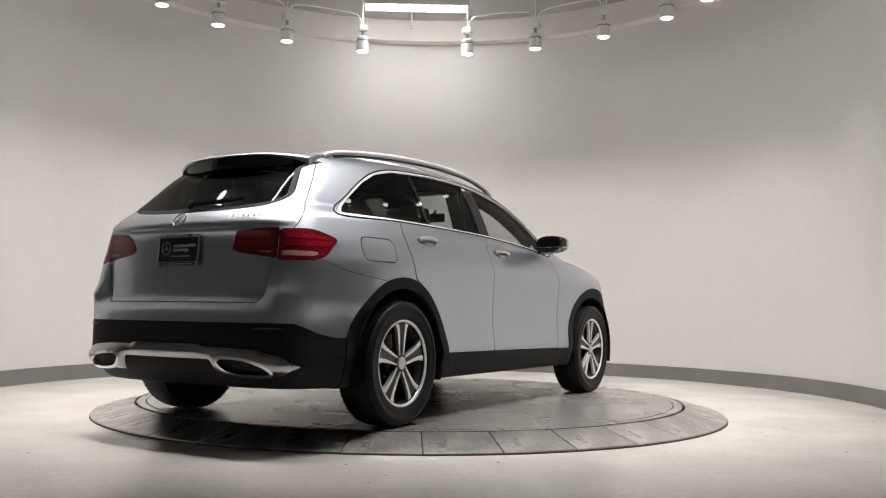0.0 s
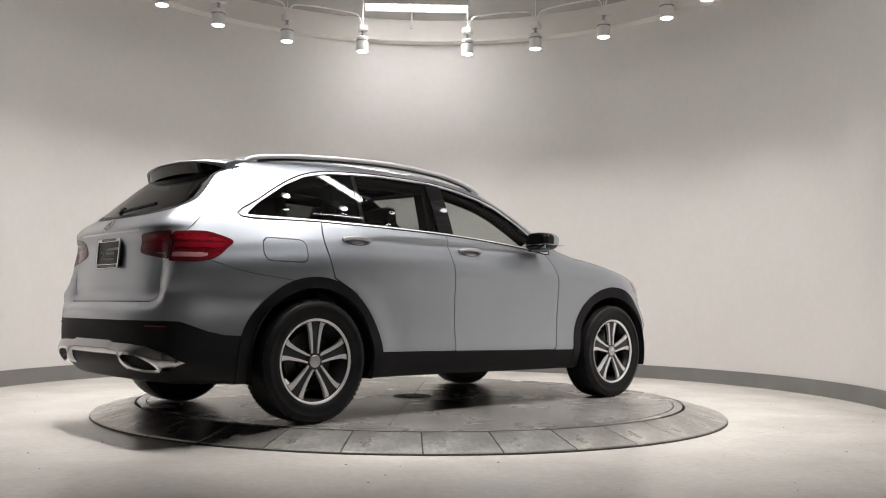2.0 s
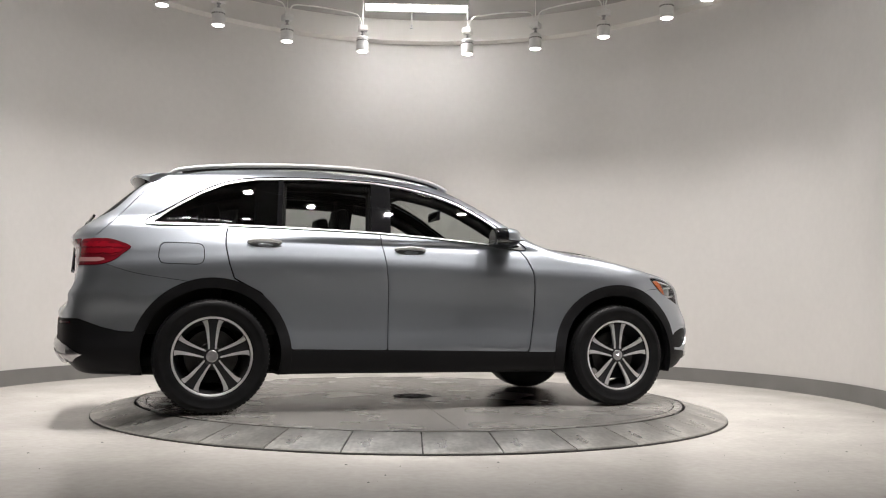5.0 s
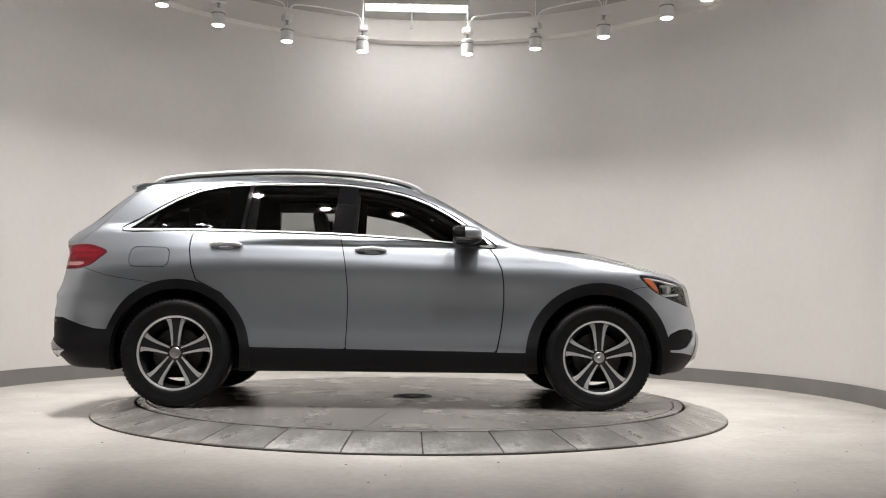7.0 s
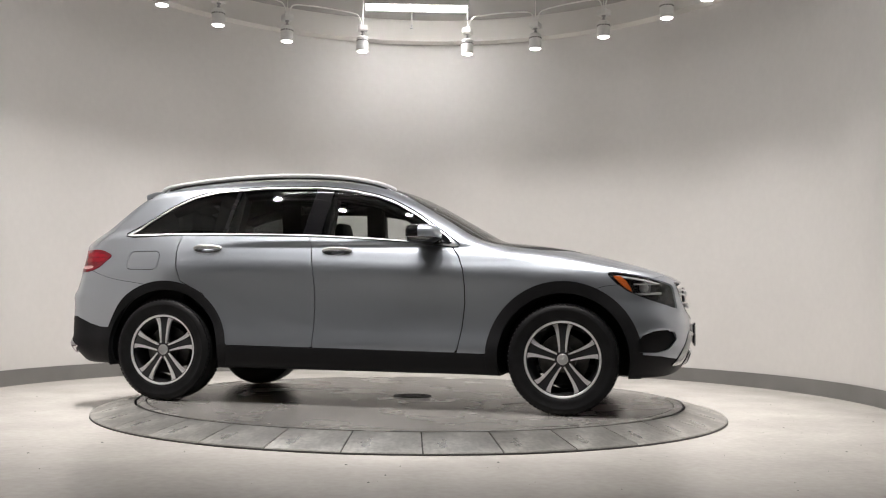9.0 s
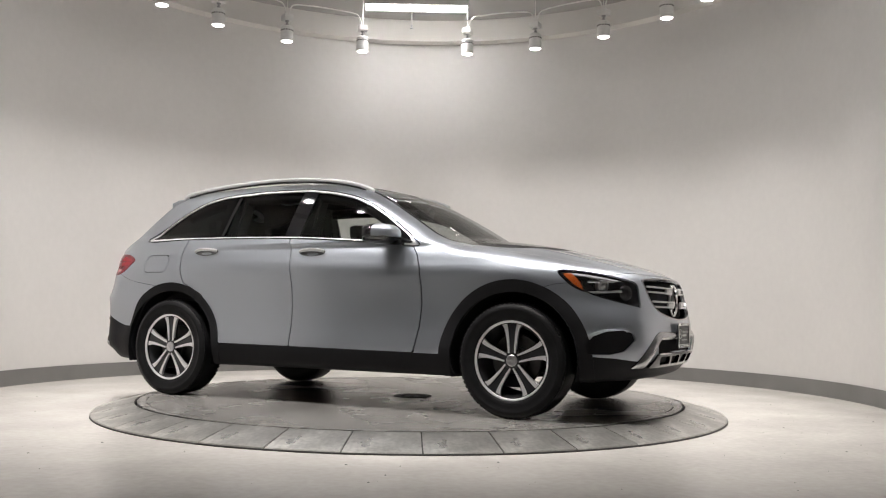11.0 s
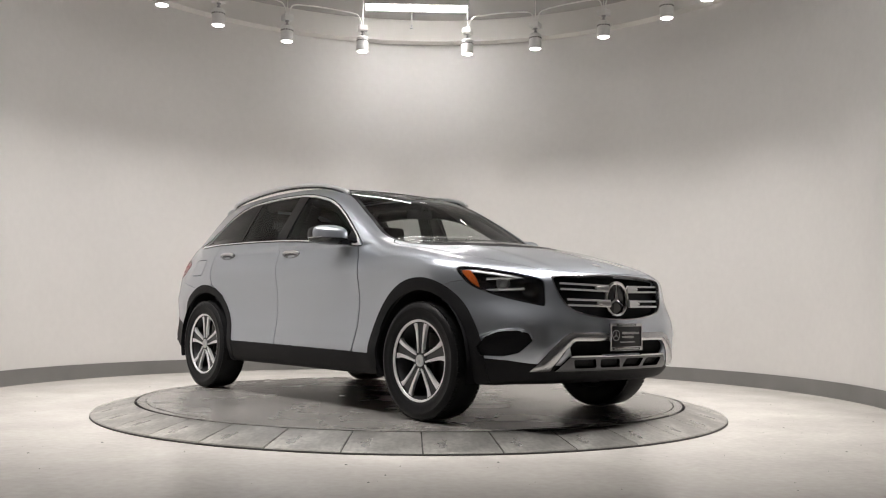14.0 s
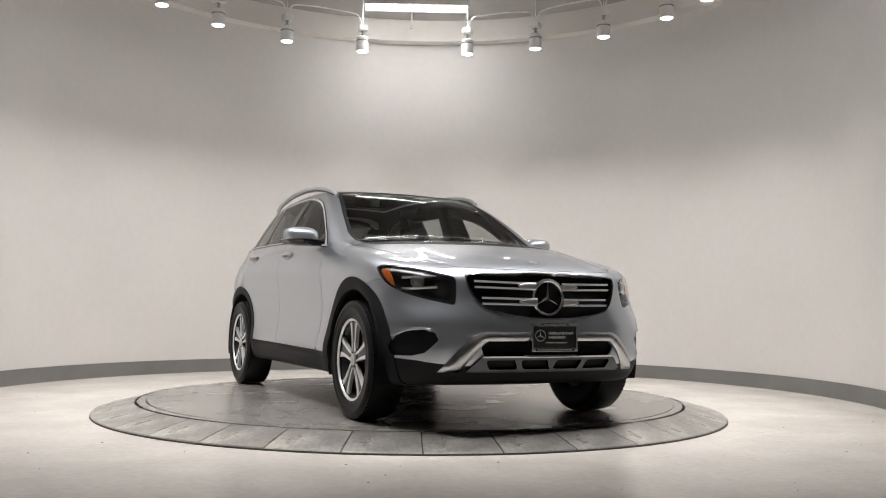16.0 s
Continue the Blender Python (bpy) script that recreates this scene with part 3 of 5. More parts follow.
def clip(mesh, g):
    """The part of a triangle mesh where g > 0, cut along g = 0."""
    P, T, N = mesh
    v = np.asarray(g(P) if callable(g) else g, float)
    v = np.where(np.abs(v) < 1e-6, 1e-6, v)
    pos = v > 0
    k = pos[T].sum(1)
    whole = T[k == 3]
    part_t = T[(k == 1) | (k == 2)]
    cache = {}
    newP, newN = [], []
    out = []
    base = len(P)

    def mid(a, b):
        key = (a, b) if a < b else (b, a)
        if key not in cache:
            t = v[a] / (v[a] - v[b])
            cache[key] = base + len(newP)
            newP.append(P[a] + (P[b] - P[a]) * t)
            newN.append(N[a] + (N[b] - N[a]) * t)
        return cache[key]
    for tri in part_t.tolist():
        s = [pos[i] for i in tri]
        if sum(s) == 1:
            i = s.index(True)
            a, b, c = tri[i], tri[(i + 1) % 3], tri[(i + 2) % 3]
            out.append((a, mid(a, b), mid(a, c)))
        else:
            i = s.index(False)
            a, b, c = tri[i], tri[(i + 1) % 3], tri[(i + 2) % 3]
            ab, ac = mid(a, b), mid(a, c)
            out.append((ab, b, c))
            out.append((ab, c, ac))
    P2 = np.concatenate([P, np.array(newP).reshape(-1, 3)])
    N2 = np.concatenate([N, np.array(newN).reshape(-1, 3)])
    T2 = np.concatenate([whole, np.array(out, int).reshape(-1, 3)])
    use = np.unique(T2)
    remap = np.full(len(P2), -1)
    remap[use] = np.arange(len(use))
    N3 = N2[use]
    return P2[use], remap[T2], N3 / np.maximum(np.linalg.norm(N3, axis=1), 1e-9)[:, None]


def polygon(points, a, b):
    """Signed distance to a closed outline in the plane of axes a, b: above zero inside."""
    q = np.array(points, float)

    def g(P):
        u = P[:, [a, b]]
        d = np.full(len(u), 1e9)
        s = np.zeros(len(u), bool)
        for i in range(len(q)):
            A, B = q[i], q[(i + 1) % len(q)]
            e = B - A
            w = u - A
            t = np.clip((w @ e) / (e @ e), 0, 1)
            d = np.minimum(d, ((w - t[:, None] * e) ** 2).sum(1))
            hit = ((A[1] > u[:, 1]) != (B[1] > u[:, 1])) & (u[:, 0] < (B[0] - A[0]) * (u[:, 1] - A[1]) / (B[1] - A[1] + 1e-12) + A[0])
            s ^= hit
        return np.sqrt(d) * np.where(s, 1, -1)
    return g


def curve2(points, per=5, closed=True):
    return [(v.x, v.y) for v in spline([(a, b, 0) for a, b in points], per, closed)]


def sheet(name, mesh, mat, parent, label="", thick=0.012, lift=0.0, shaped=False):
    """A body panel: the outer skin with its true normals, and folded edges of that depth."""
    P, T, N = mesh
    if len(T) == 0:
        return None
    P = P + N * (lift[:, None] if isinstance(lift, np.ndarray) else lift)
    if shaped:
        F = np.cross(P[T[:, 1]] - P[T[:, 0]], P[T[:, 2]] - P[T[:, 0]])
        M = np.zeros_like(P)
        for k in range(3):
            np.add.at(M, T[:, k], F)
        N = M / np.maximum(np.linalg.norm(M, axis=1), 1e-12)[:, None]
    E = np.concatenate([T[:, [0, 1]], T[:, [1, 2]], T[:, [2, 0]]])
    key = np.sort(E, 1)
    _, inv, count = np.unique(key, axis=0, return_inverse=True, return_counts=True)
    rim = E[count[inv.ravel()] == 1]
    n0 = len(P)
    rv = np.unique(rim)
    m2 = np.full(n0, -1)
    m2[rv] = n0 + np.arange(len(rv))
    inner = P[rv] - N[rv] * thick
    m1 = np.full(n0, -1)
    m1[rv] = n0 + len(rv) + np.arange(len(rv))
    outer = P[rv]
    faces = [tuple(t) for t in T.tolist()]
    faces += [(int(m1[b]), int(m1[a]), int(m2[a]), int(m2[b])) for a, b in rim]
    me = bpy.data.meshes.new(name)
    me.from_pydata(np.concatenate([P, inner, outer]).tolist(), [], faces)
    me.materials.append(mat)
    me.polygons.foreach_set("use_smooth", [True] * len(faces))
    me.update()
    nt = len(T)
    nl = len(me.loops)
    loop_n = np.zeros((nl, 3), np.float32)
    loop_n[:nt * 3] = N[T.ravel()]
    fn = np.empty(len(faces) * 3, np.float32)
    me.polygons.foreach_get("normal", fn)
    fn = fn.reshape(-1, 3)
    loop_n[nt * 3:] = np.repeat(fn[nt:], 4, axis=0)
    me.normals_split_custom_set(loop_n.tolist())
    ob = new(name, me)
    ob.parent = parent
    if label:
        ob["label"] = label
    return ob


SHELL = mesh_field(body_field, (-1.02, -1.02, 0.17), (3.82, 1.02, 1.72), 0.0195)


# ---- car ----
REAR_AXLE, FRONT_AXLE, HUB_Z = 0.0, 2.873, 0.366
DLO = [(-0.425, 1.200), (0.06, 1.199), (0.6, 1.194), (1.09, 1.182), (1.5, 1.160), (1.854, 1.134), (2.16, 1.106), (2.085, 1.185), (2.017, 1.234),
       (1.856, 1.343), (1.694, 1.432), (1.534, 1.492), (1.294, 1.543), (1.055, 1.566), (0.659, 1.570), (0.266, 1.549), (0.072, 1.507), (-0.082, 1.437), (-0.272, 1.318)]
FRONT_DOOR = [(1.086, 1.25), (1.088, 1.174), (1.110, 1.07), (1.127, 0.972), (1.143, 0.83), (1.147, 0.702), (1.144, 0.55), (1.138, 0.402), (2.165, 0.392),
              (2.199, 0.561), (2.215, 0.717), (2.213, 0.84), (2.200, 0.95), (2.165, 1.04), (2.105, 1.12)]
REAR_DOOR = [(0.086, 1.25), (0.084, 1.195), (0.070, 1.13), (0.069, 1.071), (0.091, 0.956), (0.124, 0.861), (0.30, 0.77), (0.41, 0.60), (0.455, 0.47), (0.50, 0.408),
             (1.138, 0.402), (1.144, 0.55), (1.147, 0.702), (1.143, 0.83), (1.127, 0.972), (1.110, 1.07), (1.088, 1.174), (1.086, 1.25)]
HEADLIGHT = [(0.874, 0.905), (0.866, 0.928), (0.842, 0.939), (0.72, 0.910), (0.60, 0.875), (0.566, 0.858), (0.564, 0.80), (0.575, 0.722), (0.60, 0.709), (0.74, 0.748), (0.825, 0.795), (0.862, 0.842)]
GRILLE = [(-0.512, 0.860), (-0.485, 0.886), (-0.25, 0.899), (0, 0.903), (0.25, 0.899), (0.485, 0.886), (0.512, 0.860), (0.485, 0.77), (0.435, 0.70), (0.365, 0.668), (0.2, 0.640), (0, 0.629),
          (-0.2, 0.640), (-0.365, 0.668), (-0.435, 0.70), (-0.485, 0.77)]
FOG = [(0.868, 0.470), (0.848, 0.528), (0.807, 0.560), (0.74, 0.567), (0.690, 0.550), (0.672, 0.510), (0.732, 0.437), (0.79, 0.417), (0.858, 0.418)]
LOWER_INTAKE = [(-0.41, 0.506), (0.41, 0.506), (0.450, 0.47), (0.430, 0.425), (-0.430, 0.425), (-0.450, 0.47)]
BUMPER_BAR = [(-0.665, 0.332), (-0.575, 0.455), (-0.495, 0.530), (-0.435, 0.556), (0.435, 0.556), (0.495, 0.530), (0.575, 0.455), (0.665, 0.332),
              (0.555, 0.332), (0.475, 0.452), (0.420, 0.506), (-0.420, 0.506), (-0.475, 0.452), (-0.555, 0.332)]
SKID = [(-0.525, 0.336), (-0.435, 0.425), (-0.20, 0.432), (-0.17, 0.421), (0.17, 0.421), (0.20, 0.432), (0.435, 0.425), (0.525, 0.336)]
TAIL_OUTER = [(-1.05, 1.092), (-0.82, 1.093), (-0.66, 1.099), (-0.58, 1.083), (-0.505, 1.048), (-0.55, 1.005), (-0.60, 0.962), (-0.66, 0.938), (-0.72, 0.928), (-0.90, 0.926), (-1.05, 0.926)]
TAIL_INNER = [(0.659, 1.098), (0.43, 1.083), (0.408, 1.068), (0.378, 1.0), (0.385, 0.982), (0.42, 0.970), (0.659, 0.937)]
REAR_GLASS = [(-0.43, 1.222), (-0.545, 1.245), (-0.585, 1.29), (-0.56, 1.36), (-0.50, 1.47), (-0.465, 1.53), (0.465, 1.53), (0.50, 1.47), (0.56, 1.36), (0.585, 1.29), (0.545, 1.245), (0.43, 1.222), (0.2, 1.208), (-0.2, 1.208)]
WINDSCREEN = [(-0.52, 1.60), (-0.575, 1.55), (-0.65, 1.38), (-0.705, 1.21), (-0.70, 1.10), (0.70, 1.10), (0.705, 1.21), (0.65, 1.38), (0.575, 1.55), (0.52, 1.60)]
BONNET_EDGE = [(2.35, -0.70), (2.42, -0.765), (2.60, -0.785), (2.9, -0.765), (3.2, -0.685), (3.42, -0.59), (3.51, -0.535), (3.545, -0.47), (3.60, -0.25), (3.625, 0.0),
               (3.60, 0.25), (3.545, 0.47), (3.51, 0.535), (3.42, 0.59), (3.2, 0.685), (2.9, 0.765), (2.60, 0.785), (2.42, 0.765), (2.35, 0.70), (2.42, 0.4), (2.44, 0.0), (2.42, -0.4)]
COWL = [(2.12, -0.69), (2.352, -0.69), (2.42, -0.4), (2.44, 0.0), (2.42, 0.4), (2.352, 0.69), (2.12, 0.69)]
SUNROOF = [(0.05, -0.44), (1.50, -0.47), (1.58, -0.44), (1.60, 0.0), (1.58, 0.44), (1.50, 0.47), (0.05, 0.44)]
FUEL_LID = [(-0.325, 0.955), (-0.30, 0.948), (-0.10, 0.946), (-0.078, 0.958), (-0.068, 0.985), (-0.068, 1.045), (-0.08, 1.068), (-0.11, 1.076), (-0.30, 1.078), (-0.325, 1.068), (-0.336, 1.03), (-0.338, 0.985)]
GAP = 0.0055


def rest(mesh, g, gap=GAP):
    return clip(mesh, lambda P: -g(P) - gap)


def both(*gs):
    return lambda P: np.minimum.reduce([g(P) for g in gs])


def star(bm, r, depth, m):
    """Three-pointed raised star."""
    c = bm.verts.new((0, 0, depth))
    b0 = []
    for k in range(6):
        a = math.pi / 2 + k * math.pi / 3
        q = r if k % 2 == 0 else r * 0.135
        b0.append(bm.verts.new((q * math.cos(a), q * math.sin(a), 0)))
    fs = [bm.faces.new((b0[k], b0[(k + 1) % 6], c)) for k in range(6)]
    bmesh.ops.transform(bm, matrix=m, verts=b0 + [c])


def torus(bm, r, w, m, steps=40, sides=10, flat=1.0):
    rings = []
    for i in range(steps):
        a = 2 * math.pi * i / steps
        rings.append([bm.verts.new(((r + w * math.cos(s)) * math.cos(a), (r + w * math.cos(s)) * math.sin(a), w * flat * math.sin(s))) for s in np.linspace(0, 2 * math.pi, sides, endpoint=False)])
    for i in range(steps):
        a, b = rings[i], rings[(i + 1) % steps]
        for k in range(sides):
            bm.faces.new((a[k], b[k], b[(k + 1) % sides], a[(k + 1) % sides]))
    bmesh.ops.transform(bm, matrix=m, verts=[v for r_ in rings for v in r_])


def wheel(car, x, side):
    """Five double-spoke alloy wheel; its own z points outwards."""
    hub = new("wheel")
    hub.parent = car
    hub["label"] = "five twin-spoke alloy wheel, dark grey with machined faces"
    hub.matrix_basis = Matrix.Translation((x, 0.812 * side, HUB_Z)) @ Euler((radians(-90 * side), 0, 0)).to_matrix().to_4x4() @ pose(0, 0, 0, 0, 0, -90 if side > 0 else 90)
    bm = bmesh.new()
    lathe(bm, [(0.232, -0.105), (0.262, -0.118), (0.315, -0.122), (0.345, -0.112), (0.360, -0.092), (0.3655, -0.06), (0.3665, 0.0), (0.3655, 0.06), (0.360, 0.092), (0.347, 0.110),
               (0.325, 0.1185), (0.318, 0.1185), (0.316, 0.1165), (0.285, 0.118), (0.262, 0.113), (0.252, 0.105), (0.246, 0.098), (0.232, 0.095)], 72, closed=True)
    part("tyre", bm, RUBBER, hub, smooth=50)
    # tread blocks on the shoulder
    bm = bmesh.new()
    for k in range(72):
        for zz in (-0.088, 0.088):
            box(bm, 0.350, 0.3622, -0.011, 0.011, zz - 0.013, zz + 0.013, m=pose(0, 0, 0, 0, 0, 5.0 * k))
    o = part("tread", bm, RUBBER, hub)
    o["kind"] = "stuff"
    bm = bmesh.new()
    lathe(bm, [(0.252, 0.096), (0.254, 0.102), (0.251, 0.106), (0.246, 0.106), (0.238, 0.1005), (0.236, 0.094), (0.241, 0.088)], 72, closed=True)
    part("rim", bm, MACHINED, hub, "machined rim lip")
    bm = bmesh.new()
    lathe(bm, [(0.2365, 0.093), (0.226, 0.07), (0.205, 0.02), (0.20, -0.09), (0.23, -0.10), (0.245, -0.06), (0.245, 0.09)], 64, closed=True)
    part("barrel", bm, WHEELGREY, hub)
    bm = bmesh.new()
    lathe(bm, [(0.06, -0.01), (0.165, -0.01), (0.168, -0.004), (0.168, 0.006), (0.165, 0.012), (0.06, 0.012)], 48, closed=True)
    lathe(bm, [(0.02, 0.0), (0.085, 0.0), (0.085, 0.045), (0.02, 0.045)], 32, closed=True)
    part("brake_disc", bm, BRAKE, hub)
    bm = bmesh.new()
    box(bm, -0.17, -0.09, -0.08, 0.08, -0.03, 0.04, 0.012)
    part("brake_caliper", bm, DARK, hub)
    for k in range(5):
        turn = pose(0, 0, 0, 0, 0, 72 * k)
        bm = bmesh.new()
        rows = [(0.045, 0.030, 0.086), (0.08, 0.026, 0.090), (0.13, 0.030, 0.090), (0.18, 0.038, 0.092), (0.215, 0.046, 0.093), (0.240, 0.060, 0.094)]
        top = [[bm.verts.new((r, s * w, z - 0.006)) for s in (-1, 1)] for r, w, z in rows]
        low = [[bm.verts.new((r, s * w * 1.05, z - 0.045)) for s in (-1, 1)] for r, w, z in rows]
        for i in range(len(rows) - 1):
            bm.faces.new((top[i][0], top[i + 1][0], top[i + 1][1], top[i][1]))
            for s in (0, 1):
                bm.faces.new((top[i][s], low[i][s], low[i + 1][s], top[i + 1][s]))
        bmesh.ops.recalc_face_normals(bm, faces=bm.faces)
        bmesh.ops.transform(bm, matrix=turn, verts=bm.verts)
        part("spoke", bm, WHEELGREY, hub)
        for s in (-1, 1):
            bm = bmesh.new()
            line = [(0.046, 0.021, 0.010), (0.07, 0.022, 0.0115), (0.10, 0.0245, 0.014), (0.14, 0.029, 0.0175), (0.175, 0.034, 0.021), (0.205, 0.0415, 0.027), (0.222, 0.050, 0.036), (0.234, 0.061, 0.050), (0.243, 0.073, 0.062)]
            a, b, c, d = [], [], [], []
            for r, y, w in line:
                lift = 0.0025
                a.append(bm.verts.new((r, s * (y + w * 0.5), 0.0895 + lift)))
                b.append(bm.verts.new((r, s * max(y - w * 0.5, 0.006), 0.0895 + lift)))
                c.append(bm.verts.new((r, s * (y + w * 0.5), 0.070)))
                d.append(bm.verts.new((r, s * max(y - w * 0.5, 0.006), 0.070)))
            for i in range(len(line) - 1):
                bm.faces.new((a[i], a[i + 1], b[i + 1], b[i]))
                bm.faces.new((a[i], c[i], c[i + 1], a[i + 1]))
                bm.faces.new((b[i], b[i + 1], d[i + 1], d[i]))
            bm.faces.new((a[0], b[0], d[0], c[0]))
            bmesh.ops.recalc_face_normals(bm, faces=bm.faces)
            bmesh.ops.transform(bm, matrix=turn, verts=bm.verts)
            part("spoke_face", bm, MACHINED, hub, "machined spoke edge")
    bm = bmesh.new()
    lathe(bm, [(0.03, 0.05), (0.062, 0.06), (0.060, 0.082), (0.048, 0.088), (0.03, 0.088)], 32, closed=True)
    part("hub_carrier", bm, WHEELGREY, hub)
    bm = bmesh.new()
    lathe(bm, [(0.001, 0.085), (0.037, 0.085), (0.037, 0.094), (0.033, 0.097), (0.001, 0.097)], 32)
    star(bm, 0.029, 0.004, pose(0, 0, 0.0972))
    part("centre_cap", bm, SATIN, hub)
    for k in range(5):
        bm = bmesh.new()
        a = radians(72 * k + 36)
        lathe(bm, [(0.001, 0.07), (0.010, 0.07), (0.010, 0.086), (0.006, 0.09), (0.001, 0.09)], 8, pose(0.054 * math.cos(a), 0.054 * math.sin(a), 0))
        part("wheel_bolt", bm, BRAKE, hub)


def seat(car, x, y, wide, rear=False):
    s = new("rear_bench" if rear else "front_seat")
    s.parent = car
    s.location = (x, y, 0)
    s["label"] = "black leather seat with headrest"
    w = wide / 2
    bm = bmesh.new()
    box(bm, -0.05, 0.50, -w, w, 0.42, 0.62, 0.05)
    part("cushion", bm, LEATHER, s)
    bm = bmesh.new()
    box(bm, -0.07, 0.07, -w, w, 0.0, 0.62, 0.05, pose(-0.02, 0, 0.56, 0, -14, 0))
    part("backrest", bm, LEATHER, s)
    for hy in ((-0.36, 0.36) if rear else (0,)):
        bm = bmesh.new()
        box(bm, -0.05, 0.05, -0.125, 0.125, 0.0, 0.19, 0.045, pose(-0.19, hy, 1.20, 0, -10, 0))
        part("headrest", bm, LEATHER, s)
        for py in (-0.06, 0.06):
            bm = bmesh.new()
            tube(bm, [(-0.165, hy + py, 1.12), (-0.19, hy + py, 1.22)], 0.007)
            part("headrest_post", bm, CHROME, s)


def dealer_plate(car, m):
    pl = new("number_plate")
    pl.parent = car
    pl.matrix_basis = m
    pl["label"] = "black dealer plate in a chrome frame with pale print"
    bm = bmesh.new()
    box(bm, -0.15, 0.15, -0.072, 0.072, -0.012, 0.001, 0.003)
    part("plate", bm, PLATE, pl)
    bm = bmesh.new()
    for a in ((-0.16, 0.16, 0.066, 0.086), (-0.16, 0.16, -0.092, -0.066), (-0.16, -0.148, -0.092, 0.086), (0.148, 0.16, -0.092, 0.086)):
        box(bm, *a, -0.004 + (0.0006 if a[1] - a[0] < 0.1 else 0), 0.006 + (0.0006 if a[1] - a[0] < 0.1 else 0), 0.002)
    part("plate_frame", bm, CHROME, pl, "chrome plate frame")
    for x0, x1, y, h in ((-0.085, 0.085, 0.0775, 0.006), (-0.125, 0.125, -0.0795, 0.008)):
        bm = bmesh.new()
        box(bm, x0 - 0.01, x1 + 0.01, y - h, y + h, 0.0064, 0.0074)
        part("frame_band", bm, PLATE, pl)
    for x0, x1, y, h in ((-0.04, 0.13, 0.022, 0.009), (-0.04, 0.075, -0.003, 0.009), (-0.06, 0.09, -0.036, 0.004), (-0.08, 0.08, 0.0775, 0.003), (-0.12, 0.12, -0.0795, 0.004)):
        bm = bmesh.new()
        x = x0
        while x < x1:
            w = random.choice((0.005, 0.007, 0.009))
            zz = 0.0082 if abs(y) > 0.07 else 0.0024
            box(bm, x, min(x + w, x1), y - h * random.choice((0.7, 0.7, 1.0)), y + h * random.choice((0.6, 0.6, 1.0)), zz - 0.002, zz)
            x += w + 0.0028
        part("print_line", bm, INK, pl, "pale line of print")
    bm = bmesh.new()
    torus(bm, 0.034, 0.002, pose(-0.098, 0.008, 0.002), 32, 6)
    star(bm, 0.033, 0.003, pose(-0.098, 0.008, 0.0014))
    part("emblem", bm, INK, pl)


def on_surface(point, way):
    """Where a line from outside first meets the car body."""
    p, d = np.array(point, float), np.array(way, float)
    for _ in range(60):
        v = float(body_field(*[np.array([c]) for c in p])[0])
        p = p + d * v * 0.9
        if abs(v) < 1e-5:
            break
    return Vector(p)


